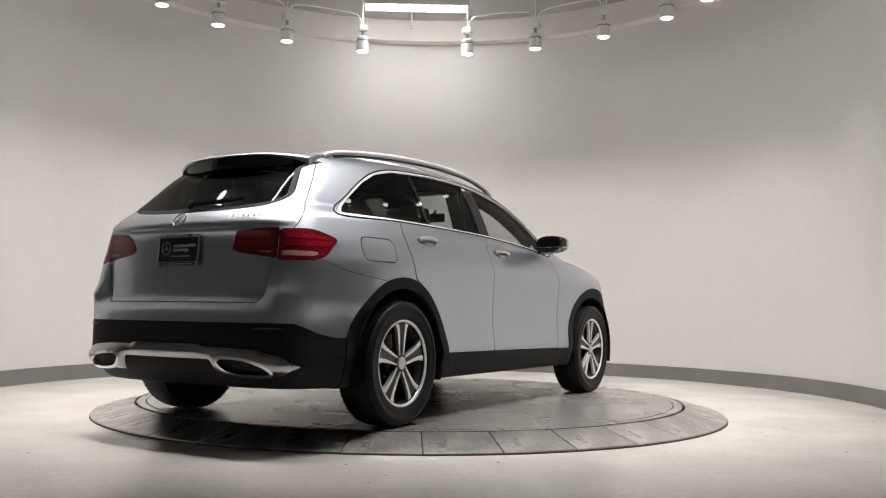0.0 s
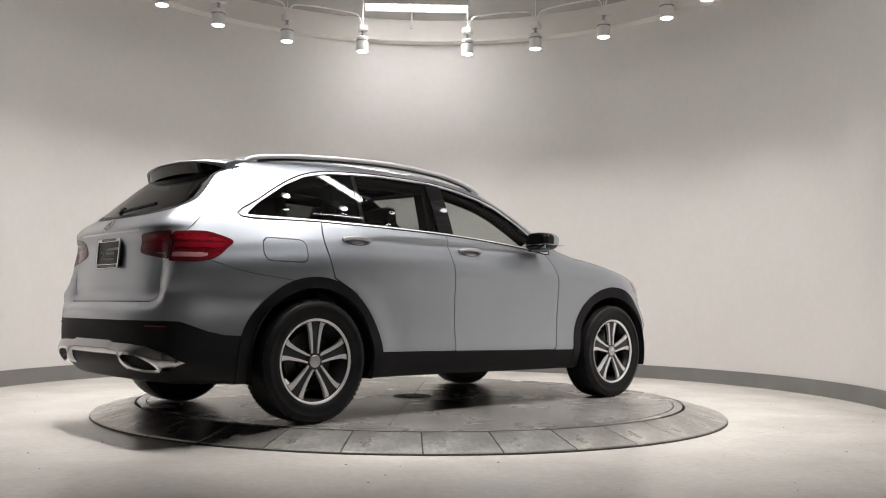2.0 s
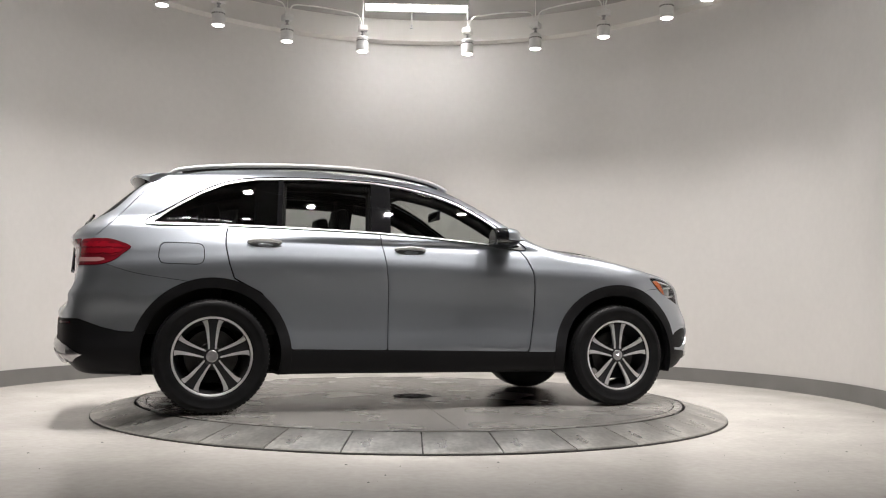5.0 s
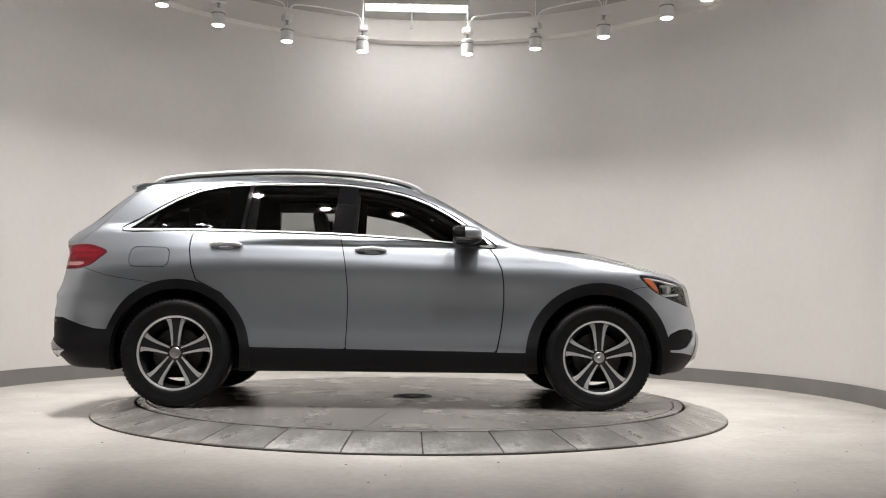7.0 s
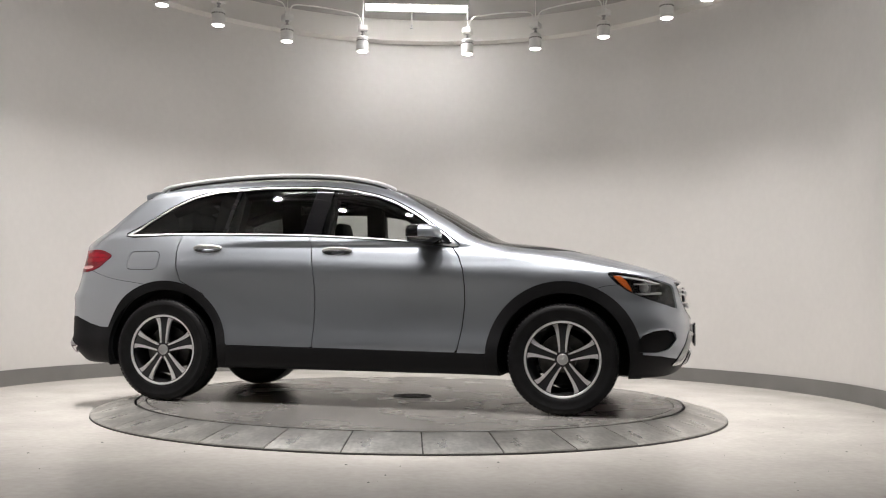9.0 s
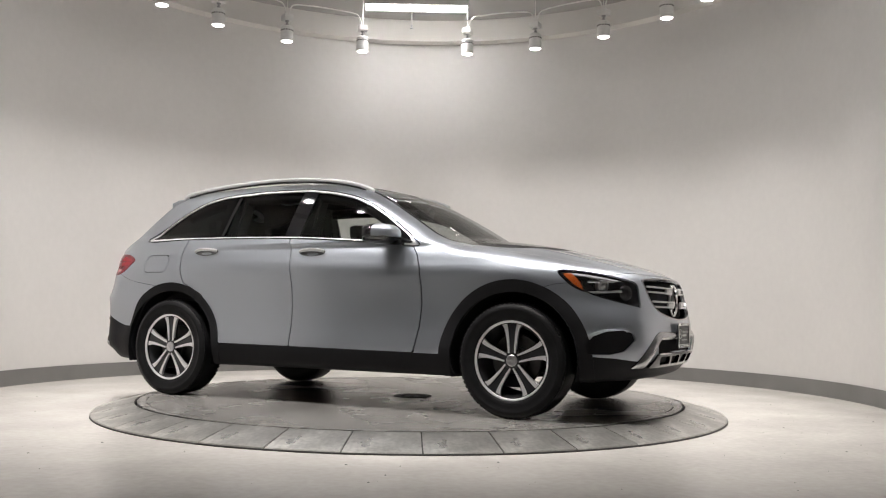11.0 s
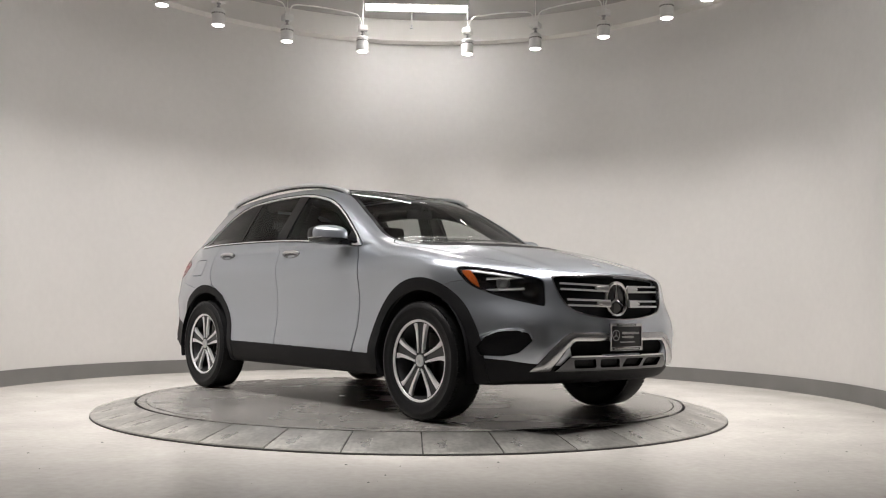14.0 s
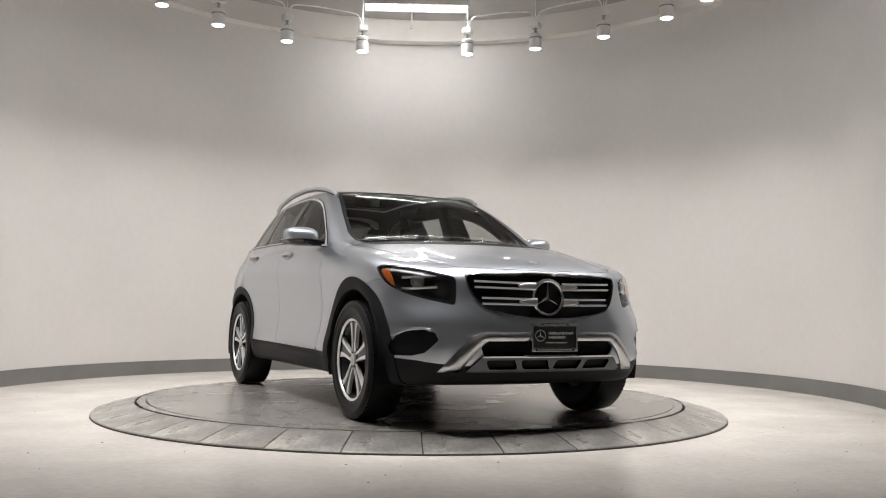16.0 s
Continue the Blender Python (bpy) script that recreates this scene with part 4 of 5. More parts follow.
def car():
    c = thing("car", "silver metallic five-door estate car with black cladding on the turntable", "car")
    shell = SHELL

    def ay(P):
        return np.abs(P[:, 1])

    side_win = both(polygon(DLO, 0, 2), lambda P: ay(P) - 0.5, lambda P: P[:, 2] - 1.09)
    grille_g = both(polygon(curve2(GRILLE, 3), 1, 2), lambda P: P[:, 0] - 3.2)
    fog_poly = polygon(FOG, 0, 1)
    fog_g = both(lambda P: fog_poly(np.stack([ay(P), P[:, 2]], 1)), lambda P: P[:, 0] - 3.1)
    head_poly = polygon(curve2(HEADLIGHT, 3), 0, 1)
    head_g = both(lambda P: head_poly(np.stack([ay(P), P[:, 2]], 1)), lambda P: P[:, 0] - 2.9)
    intake_g = both(polygon(LOWER_INTAKE, 1, 2), lambda P: P[:, 0] - 3.2)
    bar_g = both(polygon(BUMPER_BAR, 1, 2), lambda P: P[:, 0] - 3.2)
    skid_g = both(polygon(SKID, 1, 2), lambda P: P[:, 0] - 3.2)
    tail_out = both(polygon(curve2(TAIL_OUTER, 3), 0, 2), lambda P: ay(P) - 0.667)
    inner_poly = polygon(TAIL_INNER, 0, 1)
    tail_in = both(lambda P: inner_poly(np.stack([ay(P), P[:, 2]], 1)), lambda P: -0.6 - P[:, 0])
    rear_win = both(polygon(curve2(REAR_GLASS, 3), 1, 2), lambda P: -0.25 - P[:, 0])
    screen_g = both(polygon(WINDSCREEN, 1, 2), lambda P: P[:, 0] - 1.35, lambda P: 0.30 * (P[:, 0] - 1.60) + 0.9 * (1.60 - P[:, 2]) + 0.02)
    bonnet_g = both(polygon(BONNET_EDGE, 0, 1), lambda P: P[:, 2] - 0.86)
    sun_g = both(polygon(SUNROOF, 0, 1), lambda P: P[:, 2] - 1.45)

    def arch_r(P):
        return np.minimum(np.hypot(P[:, 0] - REAR_AXLE, P[:, 2] - HUB_Z), np.hypot(P[:, 0] - FRONT_AXLE, P[:, 2] - HUB_Z))

    def opening(P):
        return np.minimum(0.432 - arch_r(P), ay(P) - 0.5)

    def arch_clad(P):
        r = np.minimum(np.hypot(P[:, 0] - REAR_AXLE, P[:, 2] - HUB_Z) - 0.497, np.hypot(P[:, 0] - FRONT_AXLE, P[:, 2] - HUB_Z) - 0.510)
        return np.minimum(-r, ay(P) - 0.5)

    def lower_black(P):
        line = np.interp(P[:, 0], [-1.0, -0.90, -0.80, -0.66, -0.56, -0.45, 0.0, 0.45, 0.52, 2.36, 2.45, 3.2, 3.33, 3.50, 3.60, 3.75],
                         [0.598, 0.598, 0.596, 0.545, 0.522, 0.518, 0.42, 0.42, 0.403, 0.391, 0.42, 0.43, 0.408, 0.395, 0.375, 0.345])
        return line - P[:, 2]

    def tailgate_g(P):
        hi = np.interp(P[:, 2], [1.08, 1.132, 1.218, 1.30, 1.475, 1.62, 1.7], [-0.77, -0.706, -0.623, -0.55, -0.40, -0.262, -0.18]) - P[:, 0]
        lo = np.minimum(np.interp(P[:, 2], [0.70, 0.72, 0.80, 0.92, 1.09], [0.560, 0.582, 0.605, 0.632, 0.664]) - ay(P), np.minimum(P[:, 2] - 0.706, -0.55 - P[:, 0]))
        return np.where(P[:, 2] > 1.09, np.minimum(hi, 0.3), lo)

    # dark inner shell behind the gaps, open at windows and wheels
    inner = shell
    for g in (side_win, rear_win, screen_g):
        inner = clip(inner, lambda P, g=g: -g(P) + 0.012)
    for g in (opening, grille_g, head_g, fog_g, sun_g):
        inner = clip(inner, lambda P, g=g: -g(P))
    inner = (inner[0] - inner[2] * 0.022, inner[1], inner[2])
    sheet("inner_shell", inner, DARK, c, "dark inner structure and underbody", 0.004)
    shell = clip(shell, lambda P: -opening(P))
    # windows
    glass = clip(shell, lambda P: side_win(P) - 0.013)
    trim = clip(clip(shell, lambda P: side_win(P)), lambda P: 0.013 - side_win(P))
    shell = rest(shell, side_win, 0.0)
    for s in (-1, 1):
        on = lambda P, s=s: P[:, 1] * s
        sheet("window_trim", clip(trim, on), MACHINED, c, "satin chrome window surround", 0.012, 0.002)
        bm = bmesh.new()
        edge = []
        for x, z in curve2(DLO, 4):
            q = on_surface((x, 1.2 * s, z), (0, -s, 0))
            edge.append(q + Vector((0, 0.001 * s, 0.001)))
        tube(bm, edge, 0.0045, 8, closed=True)
        part("window_bead", bm, GLOSSBLACK, c, "thin black seal round the window chrome", smooth=60)
        g = clip(glass, on)
        for name, x0, x1, mat in (("quarter_glass", -0.6, 0.395, DARKGLASS), ("rear_door_glass", 0.425, 1.030, TINTGLASS), ("front_door_glass", 1.165, 1.985, SIDEGLASS)):
            # the pillars lean back with height
            f = lambda P, x0=x0, x1=x1: np.minimum(P[:, 0] - x0 - (0.10 * (P[:, 2] - 1.2) if x0 > 0 else 0), x1 - P[:, 0] + (0.10 if x1 < 1.9 else 0.3) * (P[:, 2] - 1.2))
            ob = sheet(name, clip(g, f), mat, c, "clear tinted side glass", 0.004, -0.004)
            g = clip(g, lambda P, f=f: -f(P))
        for x0, x1 in ((-1, 0.7), (0.7, 1.6), (1.6, 3)):
            sheet("window_pillar", clip(g, lambda P: np.minimum(P[:, 0] - x0, x1 - P[:, 0])), GLOSSBLACK, c, "gloss black window pillar", 0.02, -0.001)
    for g_, name, mat, lab in ((rear_win, "rear_window", DARKGLASS, "dark tinted rear window"), (screen_g, "windscreen", WINDGLASS, "clear windscreen")):
        sheet(name, clip(shell, lambda P: g_(P) - 0.022), mat, c, lab, 0.004, -0.003)
        sheet(name + "_border", clip(clip(shell, g_), lambda P: 0.022 - g_(P)), CLADDING, c, "black ceramic border", 0.01, -0.002)
        shell = rest(shell, g_)
    sheet("glass_roof", clip(shell, sun_g), GLOSSBLACK, c, "dark panoramic glass roof", 0.006, -0.001)
    shell = rest(shell, sun_g)
    # lamps and openings
    for s in (-1, 1):
        on = lambda P, s=s: P[:, 1] * s
        h = new("headlight")
        h.parent = c
        h["label"] = "clear headlight with black interior and amber reflector"
        skin = clip(clip(shell, head_g), on)
        sheet("lens", skin, LAMPGLASS, h, "clear headlight cover", 0.004, 0.0)
        bowl = clip(skin, lambda P: head_g(P) - 0.004)
        deep = np.clip(head_g(bowl[0]) * 1.6, 0, 0.055)
        bowl = (bowl[0] - bowl[2] * (0.006 + deep[:, None]), bowl[1], bowl[2])
        sheet("bowl", bowl, BOWL, h, "black headlight interior", 0.004)
        amb = clip(clip(clip(skin, lambda P: head_g(P) - 0.010), lambda P: np.abs(P[:, 1]) - 0.834 - 0.10 * (P[:, 2] - 0.85)), lambda P: 0.916 - P[:, 2])
        sheet("amber_reflector", amb, AMBER, h, "orange side reflector", 0.006, -0.006)
        brow = clip(clip(clip(skin, lambda P: head_g(P) - 0.016), lambda P: 0.030 - head_g(P)), lambda P: P[:, 2] - 0.875)
        sheet("light_guide", brow, REFLECTOR, h, "bright chrome light guide", 0.008, -0.012)
        for yy, zz, r in ((0.635, 0.800, 0.048), (0.745, 0.842, 0.040)):
            q = on_surface((3.9, yy * s, zz), (-1, 0, 0))
            n = Vector((0.80, 0.6 * s, 0.05)).normalized()
            bm = bmesh.new()
            lathe(bm, [(0.001, -0.02), (r, -0.02), (r, 0.012), (r * 0.93, 0.016), (r * 0.82, 0.010), (r * 0.80, 0.002), (r * 0.5, 0.012), (0.001, 0.018)], 28,
                  Matrix.Translation(q - n * 0.05) @ n.to_track_quat("Z", "Y").to_matrix().to_4x4())
            part("projector", bm, DARKSATIN if r > 0.045 else SATIN, h, "round projector lamp")
        for y0, y1, zz in ((0.62, 0.80, 0.868), (0.66, 0.82, 0.800)):
            bm = bmesh.new()
            tube(bm, [tuple(on_surface((3.9, (y0 + (y1 - y0) * k / 6) * s, zz - 0.012 * (k / 6 - 0.5)), (-1, 0, 0)) - Vector((0.030, 0.02 * s, 0))) for k in range(7)], 0.008, 8)
            part("reflector_bar", bm, SATIN, h, "bright inner reflector")
        t = new("tail_light")
        t.parent = c
        t["label"] = "two-piece red tail light with pale reversing strip"
        for g_, nm in ((tail_out, "outer_lens"), (tail_in, "inner_lens")):
            skin = clip(clip(shell, g_), on)
            core = lambda P, g_=g_: g_(P) - 0.020
            sheet(nm, clip(skin, lambda P, f=core: -f(P)), DEEPRED, t, "dark red lens border", 0.012, 0.003)
            mid = clip(skin, core)
            pale = lambda P: np.minimum(np.minimum(0.976 - P[:, 2], P[:, 2] - 0.950), -0.66 - P[:, 0])
            sheet(nm.replace("lens", "reversing_strip"), clip(mid, pale), PALELENS, t, "pale reversing strip", 0.012, 0.002)
            mid = clip(mid, lambda P: -pale(P))
            bright = lambda P: np.minimum(np.abs((P[:, 2] - 0.985) % 0.034 - 0.017) - 0.0055, P[:, 2] - 0.988)
            sheet(nm.replace("lens", "core"), clip(mid, bright), REDLENS, t, "bright red lens core", 0.012, 0.003)
            sheet(nm.replace("lens", "rib"), clip(mid, lambda P: -bright(P)), DEEPRED, t, "", 0.012, 0.001)
    for g_ in (head_g, tail_out, tail_in):
        shell = rest(shell, g_, 0.0015)
    # grille
    gr = new("radiator_grille")
    gr.parent = c
    gr["label"] = "black radiator grille with silver twin louvres and star ring"
    skin = clip(shell, grille_g)
    shell = rest(shell, grille_g, 0.0)
    sheet("surround", clip(skin, lambda P: 0.007 - grille_g(P)), REARTRIM, gr, "thin chrome surround", 0.02, 0.003)
    deep = (skin[0] - np.array([0.055, 0, 0]), skin[1], skin[2])
    sheet("mesh_back", deep, DARK, gr, "", 0.01)
    for z0, slope in ((0.818, 0.018), (0.728, 0.010)):
        for s in (-1, 1):
            for dz, name in ((0.0165, "louvre"), (-0.0165, "louvre")):
                bm = bmesh.new()
                pts = []
                for yy in np.linspace(0.10, 0.495, 12):
                    if yy > 0.47 - (0.0 if z0 > 0.8 else 0.02):
                        continue
                    zz = z0 + dz + slope * (yy - 0.1) * 1.2
                    q = on_surface((3.9, yy * s, zz), (-1, 0, 0))
                    pts.append((q.x - 0.012, q.y, zz))
                tube(bm, pts, 0.0062, 8)
                part(name, bm, SATIN, gr, "silver louvre bar")
            # bars run together towards the star
            pts, wide = [], (0.0235, 0.0225, 0.021, 0.018, 0.013, 0.006)
            for yy in np.linspace(0.09, 0.20, 6):
                zz = z0 + slope * (yy - 0.1) * 1.2
                q = on_surface((3.9, yy * s, zz), (-1, 0, 0))
                pts.append(Vector((q.x - 0.012, q.y, zz)))
            bm = bmesh.new()
            tube(bm, pts, 1.0, 12)
            for k, v in enumerate(list(bm.verts)):
                mid = pts[k // 12]
                off = (v.co - mid).normalized()
                v.co = mid + Vector((off.x * 0.008, off.y * 0.008, off.z * wide[k // 12]))
            part("louvre_root", bm, SATIN, gr, smooth=60)
    m = Matrix.Translation((3.662, 0, 0.756)) @ Euler((radians(90), 0, radians(90))).to_matrix().to_4x4()
    bm = bmesh.new()
    torus(bm, 0.100, 0.0115, m, 56, 10)
    part("star_ring", bm, CHROME, gr, "chrome ring")
    bm = bmesh.new()
    lathe(bm, [(0.001, -0.012), (0.097, -0.012), (0.097, -0.006), (0.001, -0.002)], 48, m)
    part("star_backing", bm, GLOSSBLACK, gr)
    bm = bmesh.new()
    star(bm, 0.094, 0.014, m @ pose(0, 0, -0.001))
    part("star", bm, CHROME, gr, "chrome three-pointed star", smooth=None)
    # front bumper pieces
    for s in (-1, 1):
        skin = clip(clip(shell, fog_g), lambda P, s=s: P[:, 1] * s)
        sheet("fog_recess", skin, CLADDING, c, "black bumper side vent", 0.01, -0.011)
        lip = clip(clip(clip(shell, lambda P: fog_g(P) + 0.013), lambda P: -fog_g(P)), lambda P, s=s: np.minimum(P[:, 1] * s, P[:, 2] - 0.525))
        sheet("vent_lip", lip, SILVER, c, "", 0.02, 0.001 + 0.006 * np.sqrt(np.clip(np.minimum(fog_g(lip[0]) + 0.013, -fog_g(lip[0])) / 0.006, 0, 1)), True)
    shell = rest(shell, fog_g, 0.0)
    skin = clip(shell, intake_g)
    deep = (skin[0] - np.array([0.06, 0, 0]), skin[1], skin[2])
    sheet("lower_intake", deep, DARK, c, "black lower air intake", 0.01)
    for zz in (0.448, 0.468, 0.488):
        bm = bmesh.new()
        tube(bm, [tuple(on_surface((3.9, yy, zz), (-1, 0, 0)) - Vector((0.05, 0, 0))) for yy in np.linspace(-0.44, 0.44, 15)], 0.004, 6)
        part("intake_bar", bm, CLADDING, c)
    shell = rest(shell, intake_g, 0.0)
    skin = clip(shell, bar_g)
    sheet("bumper_bar", skin, BARTRIM, c, "chrome bumper bar", 0.03, 0.006 + 0.016 * np.clip(bar_g(skin[0]) / 0.026, 0, 1), True)
    skin = clip(shell, both(skid_g, lambda P: -bar_g(P)))
    slots = lambda P: np.maximum.reduce([np.minimum(np.minimum(P[:, 2] - 0.352, 0.402 - P[:, 2]), 0.088 - np.abs(P[:, 1] - yc - (P[:, 2] - 0.37) * (0.5 if yc > 0 else -0.5 if yc < 0 else 0))) for yc in (-0.315, -0.105, 0.105, 0.315)])
    skid = clip(skin, lambda P: -slots(P))
    sheet("skid_plate", clip(skid, lambda P: 0.415 - P[:, 2]), DARKSATIN, c, "dark satin skid plate under the bumper", 0.02, 0.014)
    top = clip(skid, lambda P: P[:, 2] - 0.416)
    sheet("skid_edge", top, CHROME, c, "bright chrome upper edge of the skid plate", 0.02, 0.018)
    hole = clip(skin, slots)
    sheet("skid_slot", (hole[0] - hole[2] * 0.012, hole[1], hole[2]), CLADDING, c, "", 0.004)
    shell = rest(shell, both(bar_g, lambda P: P[:, 0] - 3.0), 0.0)
    shell = rest(shell, skid_g, 0.0)
    # black cladding
    clad = clip(shell, lambda P: np.maximum(arch_clad(P), lower_black(P)))
    shell = clip(shell, lambda P: -np.maximum(arch_clad(P), lower_black(P)))
    arches = clip(clad, arch_clad)
    low = clip(clad, lambda P: -arch_clad(P) - 0.001)
    for s in (-1, 1):
        for ax in (REAR_AXLE, FRONT_AXLE):
            sheet("arch_cladding", clip(arches, lambda P: np.minimum(P[:, 1] * s, 0.7 - np.abs(P[:, 0] - ax))), CLADDING, c, "black wheel arch cladding", 0.02, 0.006)
        sheet("sill", clip(low, lambda P: np.minimum(P[:, 1] * s, np.minimum(P[:, 0] - 0.1, 2.8 - P[:, 0]))), CLADDING, c, "black side sill", 0.012, 0.004)
    sheet("front_valance", clip(low, lambda P: P[:, 0] - 2.95), CLADDING, c, "black front valance", 0.012)
    sheet("rear_valance", clip(low, lambda P: -0.05 - P[:, 0]), CLADDING, c, "black lower rear bumper", 0.012)
    # painted panels
    cowl = both(polygon(COWL, 0, 1), lambda P: P[:, 2] - 1.11)
    sheet("cowl", clip(shell, cowl), CLADDING, c, "black cowl below the windscreen", 0.01, -0.004)
    shell = rest(shell, cowl, 0.0)
    sheet("bonnet", clip(shell, bonnet_g), SILVER, c, "", 0.012)
    shell = rest(shell, bonnet_g)
    sheet("tailgate", clip(shell, tailgate_g), SILVER, c, "", 0.012)
    shell = rest(shell, tailgate_g, 0.006)
    fd = both(polygon(FRONT_DOOR, 0, 2), lambda P: ay(P) - 0.6)
    rd = both(polygon(REAR_DOOR, 0, 2), lambda P: ay(P) - 0.6)
    fl = both(polygon(FUEL_LID, 0, 2), lambda P: -P[:, 1] - 0.6)
    for s in (-1, 1):
        on = lambda P, s=s: P[:, 1] * s
        for g_, nm in ((fd, "front_door"), (rd, "rear_door")):
            sheet(nm, clip(clip(shell, lambda P: g_(P) - 0.003), on), SILVER, c, "", 0.014)
    sheet("fuel_lid", clip(shell, fl), SILVER, c, "", 0.01)
    for g_ in (fd, rd, fl):
        shell = rest(shell, g_)
    bumper_f = lambda P: np.minimum(P[:, 0] - 3.02, np.interp(P[:, 0], [3.0, 3.15, 3.3, 3.5, 3.8], [0.80, 0.845, 0.86, 0.92, 0.95]) - P[:, 2])
    bumper_r = lambda P: np.minimum(-0.06 - P[:, 0], np.interp(P[:, 0], [-1.0, -0.68, -0.60, -0.5, -0.40, -0.25, -0.06], [0.945, 0.945, 0.915, 0.885, 0.866, 0.846, 0.82]) - P[:, 2])
    sheet("front_bumper", clip(shell, bumper_f), SILVER, c, "", 0.012)
    shell = rest(shell, bumper_f, 0.003)
    sheet("rear_bumper", clip(shell, bumper_r), SILVER, c, "", 0.012)
    shell = rest(shell, bumper_r, 0.003)
    for s in (-1, 1):
        on = lambda P, s=s: P[:, 1] * s
        sheet("front_wing", clip(clip(shell, on), lambda P: np.minimum(P[:, 0] - 2.0, 1.20 - P[:, 2])), SILVER, c, "", 0.012)
    shell = clip(shell, lambda P: -np.minimum(P[:, 0] - 2.0, 1.20 - P[:, 2]))
    sheet("roof_and_sides", shell, SILVER, c, "silver roof, pillars and rear quarters", 0.012)
    # wheel wells
    for s in (-1, 1):
        for ax in (REAR_AXLE, FRONT_AXLE):
            bm = bmesh.new()
            ang = np.linspace(radians(-16), radians(196), 30)
            loops = [[bm.verts.new((ax + 0.436 * math.cos(a), y * s, max(HUB_Z + 0.436 * math.sin(a), 0.245))) for a in ang] for y in (0.55, 0.915)]
            mid = bm.verts.new((ax, 0.55 * s, HUB_Z))
            for k in range(29):
                bm.faces.new((loops[0][k], loops[0][k + 1], loops[1][k + 1], loops[1][k]))
                bm.faces.new((loops[0][k + 1], loops[0][k], mid))
            part("wheel_well", bm, DARK, c)
            wheel(c, ax, s)
    for ax in (REAR_AXLE, FRONT_AXLE):
        bm = bmesh.new()
        tube(bm, [(ax, -0.74, HUB_Z), (ax, 0.74, HUB_Z)], 0.04, 10)
        tube(bm, [(ax - 0.1, -0.55, 0.27), (ax - 0.1, 0.55, 0.27)], 0.05, 10)
        part("axle", bm, DARK, c)
    bm = bmesh.new()
    tube(bm, spline([(-0.55, -0.45, 0.28), (-0.3, -0.35, 0.25), (0.5, -0.15, 0.24), (1.8, -0.1, 0.24)], 5), 0.035, 8)
    part("exhaust_pipe", bm, BRAKE, c)
    # mirrors
    for s in (-1, 1):
        mi = new("door_mirror")
        mi.parent = c
        mi["label"] = "silver door mirror with black foot"
        bm = bmesh.new()
        bmesh.ops.create_uvsphere(bm, u_segments=28, v_segments=16, radius=1.0)
        for v in bm.verts:
            x, y, z = v.co
            k = 0.5 + 0.5 * y
            q = (abs(x) ** 0.75) * (1 if x > 0 else -1)
            w = (abs(z) ** 0.72) * (1 if z > 0 else -1)
            v.co = (1.950 + 0.125 * max(q, -0.62) - 0.03 * k, s * (0.972 + 0.122 * (abs(y) ** 0.8) * (1 if y > 0 else -1)), 1.178 + 0.071 * w * (1 - 0.12 * k) + 0.012 * k)
        bmesh.ops.recalc_face_normals(bm, faces=bm.faces)
        up = bm.copy()
        bmesh.ops.bisect_plane(up, geom=up.verts[:] + up.edges[:] + up.faces[:], plane_co=(0, 0, 1.162), plane_no=(0, 0, 1), clear_inner=True)
        bmesh.ops.bisect_plane(bm, geom=bm.verts[:] + bm.edges[:] + bm.faces[:], plane_co=(0, 0, 1.158), plane_no=(0, 0, 1), clear_outer=True)
        rim = up.copy()
        bmesh.ops.bisect_plane(up, geom=up.verts[:] + up.edges[:] + up.faces[:], plane_co=(1.934, 0, 0), plane_no=(1, 0, 0), clear_inner=True)
        bmesh.ops.bisect_plane(rim, geom=rim.verts[:] + rim.edges[:] + rim.faces[:], plane_co=(1.931, 0, 0), plane_no=(1, 0, 0), clear_outer=True)
        part("mirror_cap", up, SILVER, mi, smooth=60)
        part("mirror_rim", rim, GLOSSBLACK, mi, "black rim round the mirror glass", smooth=60)
        part("mirror_base", bm, GLOSSBLACK, mi, smooth=60)
        bm = bmesh.new()
        box(bm, 1.865, 2.05, 0.89, 1.09, 1.1575, 1.1625, 0.002, Matrix.Diagonal((1, s, 1, 1)))
        part("mirror_strip", bm, CHROME, mi)
        bm = bmesh.new()
        box(bm, 1.868, 1.874, 0.905, 1.075, 1.130, 1.226, 0.002, Matrix.Diagonal((1, s, 1, 1)))
        for v in bm.verts:
            v.co.x += 0.001 - 0.02 * (abs(v.co.y) - 0.88) / 0.25
        part("mirror_glass", bm, CHROME, mi, "mirror glass")
        bm = bmesh.new()
        box(bm, 1.93, 2.05, 0.80, 0.93, 1.115, 1.150, 0.012, Matrix.Diagonal((1, s, 1, 1)))
        part("mirror_foot", bm, GLOSSBLACK, mi)
